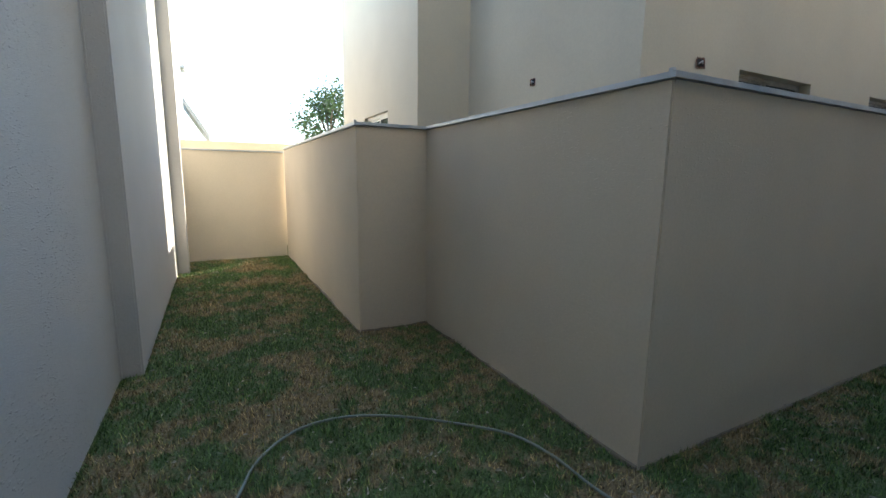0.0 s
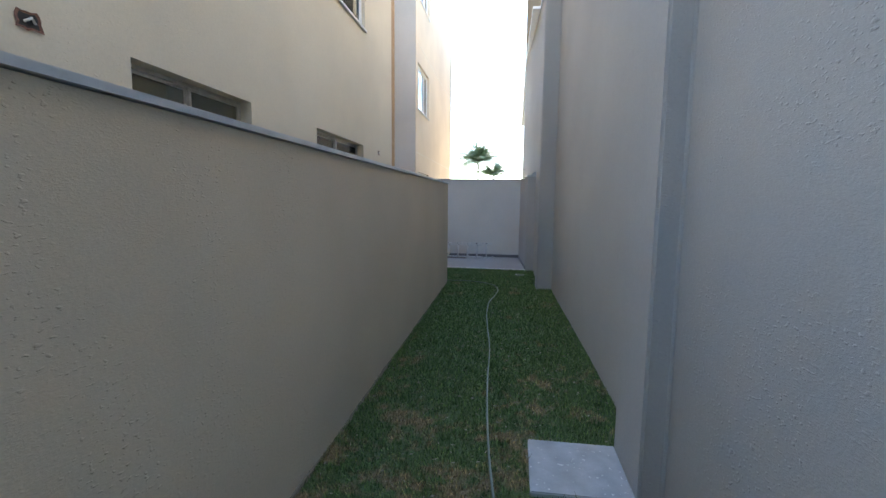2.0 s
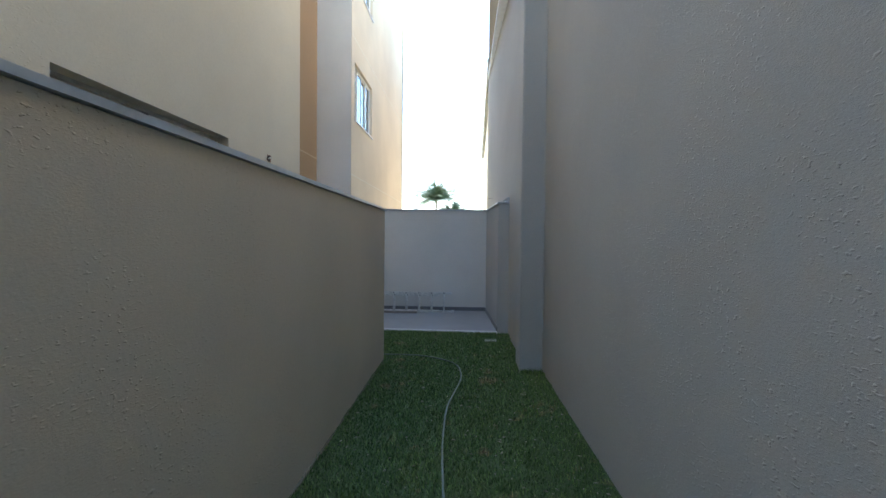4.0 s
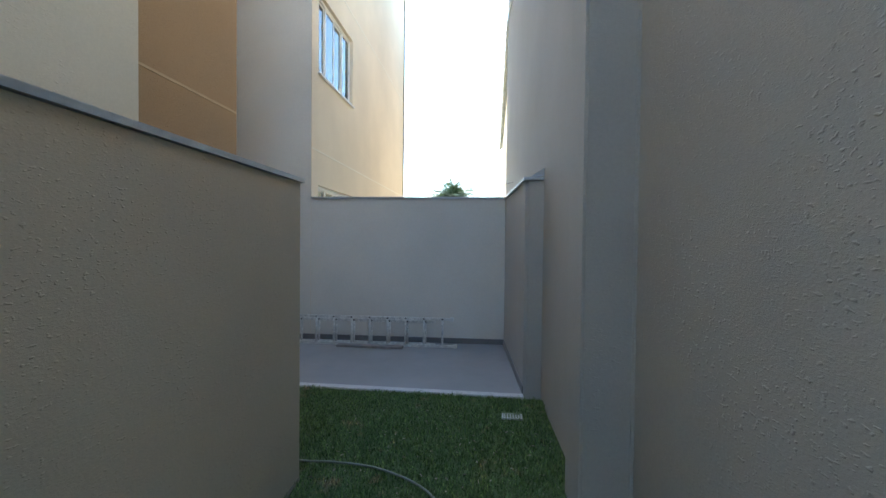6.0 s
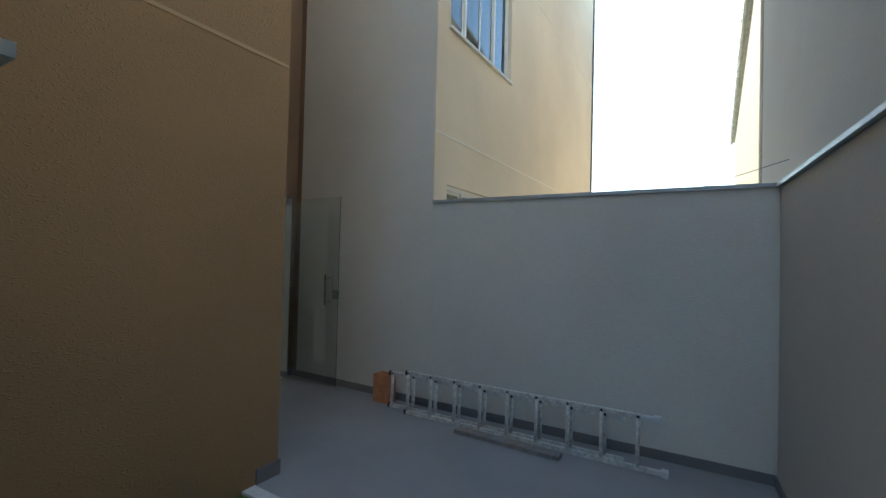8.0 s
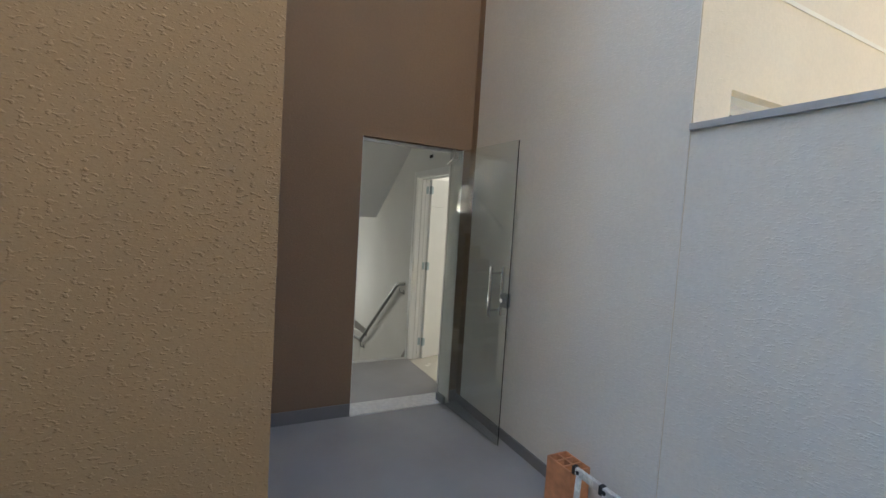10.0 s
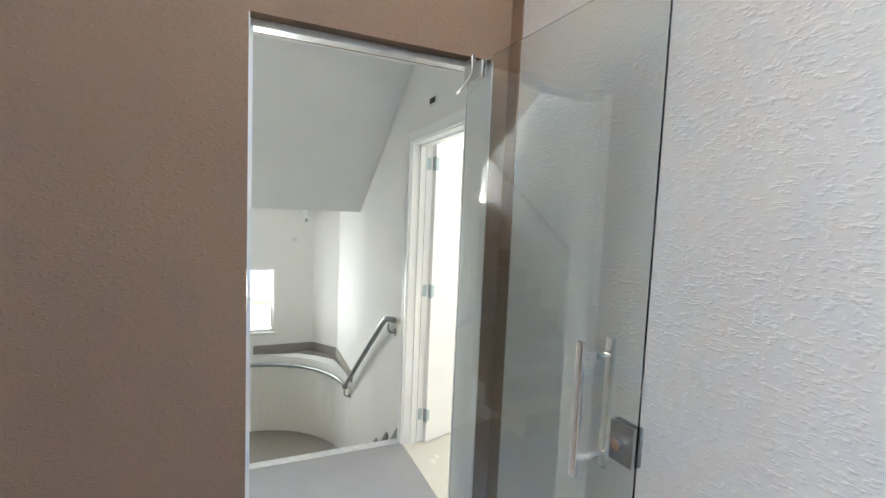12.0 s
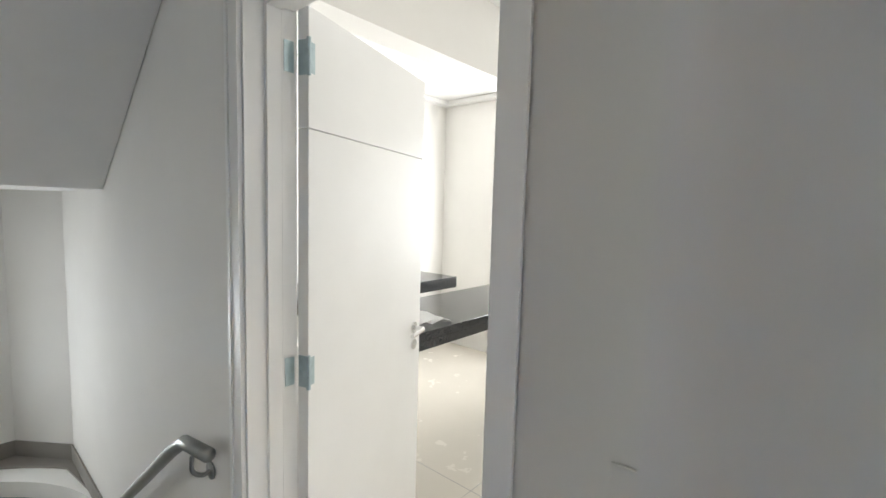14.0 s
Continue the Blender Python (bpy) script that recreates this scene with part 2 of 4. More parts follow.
def box(bm, x0, x1, y0, y1, z0, z1, m=None, bevel=0.0):
    vs = [bm.verts.new(((x0, x1)[i & 1], (y0, y1)[i >> 1 & 1], (z0, z1)[i >> 2])) for i in range(8)]
    fs = [bm.faces.new([vs[i] for i in f]) for f in ((0, 2, 3, 1), (4, 5, 7, 6), (0, 1, 5, 4), (2, 6, 7, 3), (0, 4, 6, 2), (1, 3, 7, 5))]
    if m is not None:
        bmesh.ops.transform(bm, matrix=m, verts=vs)
    if bevel:
        bmesh.ops.bevel(bm, geom=list({e for f in fs for e in f.edges}), offset=bevel, segments=2, affect="EDGES", profile=0.6)
    return bm


def boxes(*rows, bevel=0.0):
    bm = bmesh.new()
    for r in rows:
        box(bm, *r, bevel=bevel)
    return bm


def tube(bm, points, radius, sides=8, cap=True):
    """A round bar along a line of points."""
    pts = [Vector(p) for p in points]
    rings = []
    up = Vector((0.13, 0.21, 1)).normalized()
    for i, p in enumerate(pts):
        d = (pts[min(i + 1, len(pts) - 1)] - pts[max(i - 1, 0)]).normalized()
        side = d.cross(up)
        if side.length < 0.2:
            side = d.cross(Vector((1, 0.1, 0)))
        side.normalize()
        top = side.cross(d)
        r = radius[i] if isinstance(radius, (list, tuple)) else radius
        rings.append([bm.verts.new(p + (side * math.cos(a) + top * math.sin(a)) * r) for a in (2 * math.pi * k / sides for k in range(sides))])
    for a, b in zip(rings, rings[1:]):
        for k in range(sides):
            bm.faces.new((a[k], a[(k + 1) % sides], b[(k + 1) % sides], b[k]))
    if cap:
        bm.faces.new(rings[0][::-1])
        bm.faces.new(rings[-1])
    return bm


def smooth_line(points, steps=6):
    """Catmull-Rom through the points."""
    p = [Vector(q) for q in points]
    p = [2 * p[0] - p[1]] + p + [2 * p[-1] - p[-2]]
    out = []
    for i in range(1, len(p) - 2):
        for k in range(steps):
            t = k / steps
            a, b, c, d = p[i - 1:i + 3]
            out.append(0.5 * (2 * b + (c - a) * t + (2 * a - 5 * b + 4 * c - d) * t * t + (3 * b - a - 3 * c + d) * t ** 3))
    return out + [p[-2]]


def prism(bm, outline, z0, z1):
    """An upright prism over a plan outline."""
    lo = [bm.verts.new((x, y, z0)) for x, y in outline]
    hi = [bm.verts.new((x, y, z1)) for x, y in outline]
    n = len(outline)
    bm.faces.new(lo[::-1])
    bm.faces.new(hi)
    for i in range(n):
        bm.faces.new((lo[i], lo[(i + 1) % n], hi[(i + 1) % n], hi[i]))
    return bm


def slab_side(bm, outline, axis, a0, a1):
    """A prism over an outline in (x, z), from y = a0 to a1 (axis 'y'), or in (y, z) along x."""
    def at(u, v, w):
        return (u, w, v) if axis == "y" else (w, u, v)
    lo = [bm.verts.new(at(u, v, a0)) for u, v in outline]
    hi = [bm.verts.new(at(u, v, a1)) for u, v in outline]
    n = len(outline)
    bm.faces.new(lo[::-1])
    bm.faces.new(hi)
    for i in range(n):
        bm.faces.new((lo[i], lo[(i + 1) % n], hi[(i + 1) % n], hi[i]))
    return bm


def wall(name, p0, p1, thick, z0, z1, mat, label, holes=()):
    """A wall whose seen face runs from p0 to p1; thick > 0 puts its body to the left of that way. holes: (u0, u1, z0, z1) along it."""
    a, b = Vector(p0), Vector(p1)
    length = (b - a).length
    way = (b - a) / length
    left = Vector((-way.y, way.x)) * thick
    us = sorted({0.0, length, *(u for h in holes for u in h[:2])})
    zs = sorted({z0, z1, *(z for h in holes for z in h[2:])})

    def solid(i, k):
        if not (0 <= i < len(us) - 1 and 0 <= k < len(zs) - 1):
            return False
        u, z = (us[i] + us[i + 1]) / 2, (zs[k] + zs[k + 1]) / 2
        return not any(h[0] < u < h[1] and h[2] < z < h[3] for h in holes)

    bm = bmesh.new()
    seen = {}

    def vert(i, k, s):
        if (i, k, s) not in seen:
            q = a + way * us[i] + (left if s else Vector((0, 0)))
            seen[i, k, s] = bm.verts.new((q.x, q.y, zs[k]))
        return seen[i, k, s]

    for i in range(len(us) - 1):
        for k in range(len(zs) - 1):
            if not solid(i, k):
                continue
            for s in (0, 1):
                bm.faces.new([vert(*c, s) for c in ((i, k), (i + 1, k), (i + 1, k + 1), (i, k + 1))])
            for di, dk, c0, c1 in ((-1, 0, (i, k), (i, k + 1)), (1, 0, (i + 1, k), (i + 1, k + 1)), (0, -1, (i, k), (i + 1, k)), (0, 1, (i, k + 1), (i + 1, k + 1))):
                if not solid(i + di, k + dk):
                    bm.faces.new((vert(*c0, 0), vert(*c1, 0), vert(*c1, 1), vert(*c0, 1)))
    return tagged(part(name, bm, mat), label, "wall", kind="structure")


def setting(name, bm, mat, label, category, smooth=False):
    return tagged(part(name, bm, mat, smooth=smooth), label, category, kind="structure")


# ---- ground ----
def ground_sheet():
    xs = [-400, -60, -9, -7.45, -3.45, 1.95, 8, 60, 400]
    ys = [-400, -60, -2.5, 9.6, 12.05, 20, 60, 400]
    bm = bmesh.new()
    v = [[bm.verts.new((x, y, 0)) for y in ys] for x in xs]
    for i in range(len(xs) - 1):
        for k in range(len(ys) - 1):
            if not (xs[i] == -7.45 and ys[k] == 9.6):
                bm.faces.new((v[i][k], v[i + 1][k], v[i + 1][k + 1], v[i][k + 1]))
    return setting("ground", bm, SOD, "trodden earth under patchy lawn turf", "ground")


ground_sheet()

# ---- fence round the small yard ----
FH = 1.884
fence = bmesh.new()
prism(fence, [(0, 0), (0, 8.28), (-1.09, 8.28), (-1.09, 8.15), (-0.13, 8.15), (-0.13, 0.13), (-2.65, 0.13), (-2.65, -0.545), (-6.95, -0.545), (-6.95, -0.675), (-2.52, -0.675), (-2.52, 0)], -0.1, FH)
bmesh.ops.bevel(fence, geom=[e for e in fence.edges if abs(e.verts[0].co.z - e.verts[1].co.z) > 1], offset=0.007, segments=2, affect="EDGES")
setting("wall_yard", fence, CREAM, "low cream textured masonry wall round the yard", "wall")


def coping_run(points, width, inward):
    """Thin folded metal cap over a wall top, along a line of the seen face."""
    bm = bmesh.new()
    n = len(points)
    outer, inner = [], []
    for i, p in enumerate(points):
        p = Vector(p)
        d0 = (p - Vector(points[i - 1])).normalized() if i else None
        d1 = (Vector(points[i + 1]) - p).normalized() if i < n - 1 else None
        d0, d1 = d0 or d1, d1 or d0
        n0, n1 = Vector((-d0.y, d0.x)) * inward, Vector((-d1.y, d1.x)) * inward
        m = (n0 + n1)
        m = m / (m.dot(n0))
        outer.append(p - m * 0.022)
        inner.append(p + m * (width + 0.022))
    prof = [(outer, -0.013), (outer, 0.013), (inner, 0.013), (inner, -0.013)]
    rings = [[bm.verts.new((q[i].x, q[i].y, dz)) for q, dz in prof] for i in range(n)]
    for a, b in zip(rings, rings[1:]):
        for k in range(4):
            bm.faces.new((a[k], a[(k + 1) % 4], b[(k + 1) % 4], b[k]))
    bm.faces.new(rings[0][::-1])
    bm.faces.new(rings[-1])
    return bm


cap = coping_run([(-0.01, 8.31), (0, 0), (-2.52, 0), (-2.52, -0.675), (-6.93, -0.675)], 0.13, -1)
bmesh.ops.translate(cap, vec=(0, 0, FH + 0.0175), verts=cap.verts[:])
setting("trim_yard_coping", cap, FLASH, "grey metal coping on the yard wall", "coping")
for k, (x, y) in enumerate(((0.0, 0.0), (-2.52, -0.675))):
    setting("trim_coping_corner", boxes((x - 0.016, x + 0.004, y - 0.02, y + 0.0, FH + 0.03, FH + 0.046)), FLASH, "bent corner tab of the metal coping", "coping")

def wall_foot(p0, p1, side, seed):
    """Uneven lip of render spilled along the foot of a wall."""
    rnd = random.Random(seed)
    a, b = Vector(p0), Vector(p1)
    n = max(2, int((b - a).length / 0.07))
    out = Vector((-(b - a).y, (b - a).x)).normalized() * side
    bm = bmesh.new()
    rings = []
    for i in range(n + 1):
        q = a.lerp(b, i / n)
        w = 0.003 + 0.011 * max(0, 0.4 + noise.noise(Vector((q.x * 2.3, q.y * 2.3, seed)))) + rnd.uniform(0, 0.004)
        h = 0.010 + 0.036 * max(0, 0.35 + noise.noise(Vector((q.x * 1.7, q.y * 1.7, seed + 9)))) + rnd.uniform(-0.006, 0.006)
        rings.append([bm.verts.new((*(q + out * d), z)) for d, z in ((-0.004, -0.02), (w + 0.008, -0.02), (w, h * 0.72), (-0.004, h))])
    for u, v in zip(rings, rings[1:]):
        for k in range(3):
            bm.faces.new((u[k], v[k], v[k + 1], u[k + 1]))
    bm.faces.new(rings[0])
    bm.faces.new(rings[-1][::-1])
    return setting("trim_wall_foot", bm, FOOT, "uneven soiled render lip at the wall foot", "wall foot")


wall_foot((0, 0.01), (0, 8.27), -1, 1)
wall_foot((-2.51, 0), (-0.01, 0), -1, 2)
wall_foot((-2.52, -0.665), (-2.52, -0.01), -1, 3)
wall_foot((-6.94, -0.675), (-2.53, -0.675), -1, 4)
wall("wall_yard_end", (-7.05, -0.675), (-7.05, -2.5), -0.13, -0.1, 1.84, SAND, "cream masonry wall closing the side yard")
setting("trim_yard_end_coping", boxes((-7.20, -7.03, -2.5, -0.65, 1.841, 1.865)), FLASH, "pale metal coping on the end wall", "coping")
wall("wall_yard_beyond", (-8.3, 6.0), (-8.3, -2.45), -0.15, -0.1, 2.08, SAND, "higher cream boundary wall beyond the yard")

# ---- neighbour's wall along the side yard, with two pilasters ----
SH = 4.15
swall = bmesh.new()
prism(swall, [(1.95, -2.50), (-2.33, -2.48), (-2.36, -2.345), (-6.03, -2.345), (-6.03, -2.195), (-6.22, -2.195), (-6.22, -2.345), (-11.6, -2.345), (-11.6, -2.8), (1.95, -2.8)], -0.1, SH)
bmesh.ops.bevel(swall, geom=[e for e in swall.edges if abs(e.verts[0].co.z - e.verts[1].co.z) > 1], offset=0.012, segments=2, affect="EDGES")
setting("wall_south", swall, STONEGREY, "tall grey rendered neighbour wall with shallow pilasters", "wall")
setting("trim_south_coping", boxes((-11.6, 1.95, -2.82, -2.325, SH + 0.001, SH + 0.03), (-6.24, -6.01, -2.325, -2.175, SH + 0.001, SH + 0.03)), FLASH, "thin metal capping on the tall grey wall", "coping")

# added out of view: cuts southern sky light on the pilasters, bounces sun
wall("wall_south_block", (1.95, -2.62), (-3.5, -2.62), -0.18, SH + 0.031, 6.8, STONEGREY, "unseen upper wall added to block southern sky and bounce sun")

# ---- tall wall along the passage ----
RH = 5.6
rw = bmesh.new()
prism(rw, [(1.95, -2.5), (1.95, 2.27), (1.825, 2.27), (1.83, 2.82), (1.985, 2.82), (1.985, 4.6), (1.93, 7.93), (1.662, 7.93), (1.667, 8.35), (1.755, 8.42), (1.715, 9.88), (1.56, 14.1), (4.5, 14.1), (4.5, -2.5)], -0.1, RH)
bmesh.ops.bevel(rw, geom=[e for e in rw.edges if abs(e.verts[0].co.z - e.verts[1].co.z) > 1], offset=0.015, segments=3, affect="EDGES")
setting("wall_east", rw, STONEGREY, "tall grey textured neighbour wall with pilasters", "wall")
setting("trim_east_coping", boxes((1.54, 1.75, 9.9, 14.1, RH + 0.001, RH + 0.05), (1.7, 1.98, -2.5, 9.9, RH + 0.001, RH + 0.05)), FLASH, "pale metal capping on the tall passage wall", "coping")
# out-of-view reflector: sunlit wall added for warm bounce in the passage
wall("wall_east_bounce", (2.3, -2.5), (2.3, 12.4), -2.0, RH, 8.2, SAND, "unseen set-back wall added to bounce warm sun into the passage")
low = bmesh.new()
prism(low, [(1.76, 9.86), (1.545, 9.86), (1.447, 11.84), (1.75, 11.84)], -0.1, 2.11)
bmesh.ops.bevel(low, geom=[e for e in low.edges if abs(e.verts[0].co.z - e.verts[1].co.z) > 1 and e.verts[0].co.x < 1.6], offset=0.03, segments=6, affect="EDGES")
setting("wall_east_low", low, RETURNGREY, "low grey rendered return wall beside the terrace", "wall")
lowcap = coping_run([(1.715, 9.86), (1.545, 9.86), (1.447, 11.84)], 0.08, -1)
bmesh.ops.translate(lowcap, vec=(0, 0, 2.13), verts=lowcap.verts[:])
setting("trim_low_coping", lowcap, FLASH, "bright metal coping on the low return wall", "coping")
setting("trim_coping_upstand", slab_side(bmesh.new(), [(1.60, 2.155), (1.715, 2.155), (1.715, 2.23)], "y", 9.84, 9.87), FLASH, "folded metal upstand where coping meets the wall", "coping")

# ---- house: yard side ----
HT = 9.3
WA, WB = (2.358, 3.591), (4.914, 6.6)


def u_on_x(y):
    return y - 1.10


wall("wall_house_east", (-1.095, 1.10), (-1.095, 8.28), 0.18, 0, HT, HOUSE, "beige rendered house wall facing the passage",
     [(u_on_x(WA[0]), u_on_x(WA[1]), 1.78, 2.414), (u_on_x(WB[0]), u_on_x(WB[1]), 1.78, 2.414), (u_on_x(4.95), u_on_x(6.72), 4.13, 5.33), (u_on_x(2.2), u_on_x(3.6), 4.75, 5.33)])
wall("wall_house_south", (-3.63, 1.10), (-1.275, 1.10), 0.18, 0, HT, HOUSE, "beige rendered house wall facing the yard")
wall("wall_house_jog", (-3.63, 0.40), (-3.63, 1.10), 0.18, 0, HT, HOUSE, "short return of the beige house wall")
wall("wall_house_south_far", (-6.74, 0.40), (-3.81, 0.40), 0.18, 0, HT, HOUSE, "beige house wall with a yard window",
     [(1.04, 2.10, 1.55, 2.355)])
wall("wall_house_west", (-6.92, 9.55), (-6.92, 0.40), 0.18, 0, HT, HOUSE, "beige rendered back wall of the house")
wall("wall_house_step", (-1.275, 8.28), (-1.505, 8.28), 0.18, 0, HT, OCHRE, "narrow ochre return of the house wall")
wall("wall_ochre", (-1.505, 8.28), (-1.505, 10.12), 0.18, -0.1, HT, OCHRE, "ochre textured house wall by the terrace")
wall("wall_ochre_return", (-1.685, 10.12), (-3.40, 10.09), 0.18, -0.1, HT, OCHRE, "ochre textured wall leading to the glass door")
wall("wall_entrance", (-3.40, 9.93), (-3.40, 11.93), 0.18, -0.1, HT, BROWN, "brown textured wall around the glass door",
     [(10.91 - 9.93, 11.80 - 9.93, 0.06, 2.265)])
setting("roof", boxes((-7.6, -1.0, 0.3, 8.0, HT, HT + 0.2), (-7.6, -1.5, 8.0, 19.4, HT, HT + 0.2)), CONCRETE, "flat concrete roof of the house", "roof")

# ---- house: wall behind the ladder, and the far wing ----
BX = -1.372
wall("wall_north_tall", (-3.42, 11.876), (-1.378, 11.8455), 0.15, -0.1, HT, GREY, "tall pale grey textured wall by the glass door")
setting("trim_brown_return", boxes((-3.399, -3.322, 11.868, 11.8745, -0.05, HT)), BROWN, "brown paint carried round onto the grey wall", "trim")
wall("wall_north_low", (-1.372, 11.845), (1.75, 11.848), 0.15, -0.1, 2.12, GREY, "low pale grey terrace wall behind the ladder")
setting("trim_north_coping", boxes((-1.37, 1.447, 11.825, 12.02, 2.121, 2.15)), FLASH, "grey metal coping on the terrace wall", "coping")
wall("wall_wing", (BX, 11.849), (BX, 19.25), 0.18, -0.1, HT, SAND, "sunlit cream wing wall with sliding windows",
     [(0.266, 1.996, 4.06, 5.29), (0.266, 1.996, 6.98, 8.2), (0.266, 1.996, 1.2, 2.355)])
wall("wall_wing_end", (BX, 19.25), (-7.6, 19.25), 0.18, -0.1, HT, SAND, "cream end wall of the wing")
wall("wall_wing_back", (-7.6, 19.25), (-7.6, 12.1), 0.18, -0.1, HT, SAND, "cream back wall of the wing")
for z in (2.87, 5.78):
    setting("trim_band_wing", boxes((BX - 0.004, BX + 0.004, 11.86, 19.25, z - 0.012, z + 0.012)), plain("pale_joint", (0.74, 0.68, 0.56), 0.8), "pale expansion joint across the wing wall", "trim")
    setting("trim_band_ochre", boxes((-1.509, -1.501, 8.30, 10.11, z - 0.012, z + 0.012)), plain("ochre_joint", (0.46, 0.32, 0.18), 0.8), "pale expansion joint across the ochre wall", "trim")
setting("trim_wing_corner", boxes((BX - 0.02, BX + 0.012, 19.20, 19.262, 2.0, HT)), WHITEFRAME, "white corner bead at the end of the wing", "trim")


# ---- windows ----
def sliding_window(name, label, x, y0, y1, z0, z1, depth=0.10, panes=2, mat=WHITEFRAME, sill=True, f=0.04):
    """A sliding window set back in a wall that faces +x."""
    w = thing(name, label, "window", ((x, (y0 + y1) / 2, z0)), kind="structure")
    xb, g = x - depth, f * 0.85
    part("window_frame", boxes((xb - 0.03, xb + 0.03, y0, y1, z1 - f, z1), (xb - 0.03, xb + 0.03, y0, y1, z0, z0 + f), (xb - 0.03, xb + 0.03, y0, y0 + f, z0 + f, z1 - f), (xb - 0.03, xb + 0.03, y1 - f, y1, z0 + f, z1 - f)), mat, w)
    step = (y1 - y0 - 2 * f) / panes
    for i in range(panes):
        a, b, xo = y0 + f + i * step, y0 + f + (i + 1) * step, xb + (0.012 if i % 2 else -0.012)
        s = part("sash", boxes((xo - 0.01, xo + 0.01, a, b, z1 - f - g, z1 - f), (xo - 0.01, xo + 0.01, a, b, z0 + f, z0 + f + g), (xo - 0.01, xo + 0.01, a, a + g, z0 + f + g, z1 - f - g), (xo - 0.01, xo + 0.01, b - g, b, z0 + f + g, z1 - f - g)), mat, w)
        part("pane", boxes((xo - 0.003, xo + 0.003, a + g, b - g, z0 + f + g, z1 - f - g)), WINGLASS, s)
        part("latch", boxes((xo + 0.011, xo + 0.024, b - 0.024, b - 0.008, (z0 + z1) / 2 - 0.035, (z0 + z1) / 2 + 0.035), bevel=0.004), ALU, s)
    if sill:
        part("window_sill", boxes((xb + 0.031, x + 0.03, y0 - 0.03, y1 + 0.03, z0 - 0.025, z0 + 0.004), bevel=0.004), MARBLE, w)
    return w


sliding_window("window_1", "high grey-framed bathroom window in the beige wall", -1.095, *WA, 1.78, 2.414, 0.13, 2, ALU, False, 0.024)
sliding_window("window_2", "narrow grey-framed kitchen window in the beige wall", -1.095, *WB, 1.78, 2.414, 0.13, 2, ALU, False, 0.024)
sliding_window("window_3", "white sliding window on the upper floor", -1.095, 4.95, 6.72, 4.13, 5.33, 0.08)
sliding_window("window_4", "small white window on the upper floor", -1.095, 2.2, 3.6, 4.75, 5.33, 0.08)
for name, z0, z1 in (("window_5", 1.2, 2.355), ("window_6", 4.06, 5.29), ("window_7", 6.98, 8.2)):
    sliding_window(name, "white four-pane sliding window in the wing wall", BX, 12.115, 13.845, z0, z1, 0.09, 4)
w8 = sliding_window("window_8", "white yard window in the beige house wall", 0, 0, 1.06, 0, 0.805, 0.09)
w8.matrix_world = Matrix.Translation((-5.70, 0.40, 1.55)) @ Matrix.Rotation(radians(-90), 4, "Z") @ Matrix.Translation((0, 0.53, 0))


# ---- electrical boxes left open in the render ----
def wall_hole(at, w, h, turn, seed):
    rnd = random.Random(seed)
    t = thing("junction_box", "open broken-edged junction box in the wall render", "junction box", at, "open junction boxes")
    m = Matrix.Translation(at) @ Matrix.Rotation(radians(turn), 4, "Z")
    bm = bmesh.new()
    ring = []
    n = 18
    for k in range(n):
        a = 2 * math.pi * k / n
        c, s = math.cos(a), math.sin(a)
        q = 1 / max(abs(c), abs(s))
        ring.append(((c * q * w / 2) * rnd.uniform(0.8, 1.12), (s * q * h / 2) * rnd.uniform(0.8, 1.12)))
    out = [bm.verts.new((0.004, x, z)) for x, z in ring]
    inn = [bm.verts.new((0.001, x * 0.72, z * 0.72)) for x, z in ring]
    for k in range(n):
        bm.faces.new((out[k], out[(k + 1) % n], inn[(k + 1) % n], inn[k]))
    bmesh.ops.transform(bm, matrix=m, verts=bm.verts[:])
    part("broken_edge", bm, REDHOLE, t)
    bm = bmesh.new()
    bm.faces.new([bm.verts.new((0.002, x * 0.74, z * 0.74)) for x, z in ring])
    bmesh.ops.transform(bm, matrix=m, verts=bm.verts[:])
    part("cavity", bm, BLACKHOLE, t)
    bm = bmesh.new()
    tube(bm, [(0.004, -w * 0.2, -h * 0.1), (0.02, 0, h * 0.12), (0.004, w * 0.22, -h * 0.05)], 0.006, 6)
    bmesh.ops.transform(bm, matrix=m, verts=bm.verts[:])
    part("wire_loop", bm, PLASTIC, t)


wall_hole((-2.367, 1.098, 2.398), 0.085, 0.075, -90, 3)
wall_hole((-1.093, 1.80, 2.40), 0.12, 0.09, 0, 4)
wall_hole((-1.093, 7.39, 2.38), 0.10, 0.075, 0, 5)
wall_hole((-6.45, 0.398, 2.2), 0.06, 0.06, -90, 6)

# ---- terrace ----
PZ = 0.064
terrace = bmesh.new()
prism(terrace, [(-3.40, 10.09), (-1.505, 10.12), (-1.505, 9.945), (1.54, 9.85), (1.447, 11.848), (-1.372, 11.845), (-3.40, 11.93)], -0.1, PZ)
setting("floor_terrace", terrace, TILE, "grey porcelain-tiled terrace floor with dull sheen", "floor")
edge = prism(bmesh.new(), [(-1.504, 9.845), (1.545, 9.75), (1.541, 9.849), (-1.504, 9.944)], -0.1, PZ + 0.004)
bmesh.ops.bevel(edge, geom=edge.edges[:], offset=0.005, segments=2, affect="EDGES")
setting("trim_terrace_edge", edge, MARBLE, "white granite edging strip along the terrace", "edging")


def skirting(name, p0, p1, side, h=0.075, t=0.012):
    a, b = Vector(p0), Vector(p1)
    way = (b - a).normalized()
    n = Vector((-way.y, way.x)) * side * t
    bm = bmesh.new()
    prism(bm, [a, b, b + n, a + n], PZ + 0.001, PZ + h)
    return setting(name, bm, SKIRT, "grey tile skirting at the foot of the wall", "skirting")


skirting("baseboard_north", (-1.372, 11.844), (1.44, 11.847), -1)
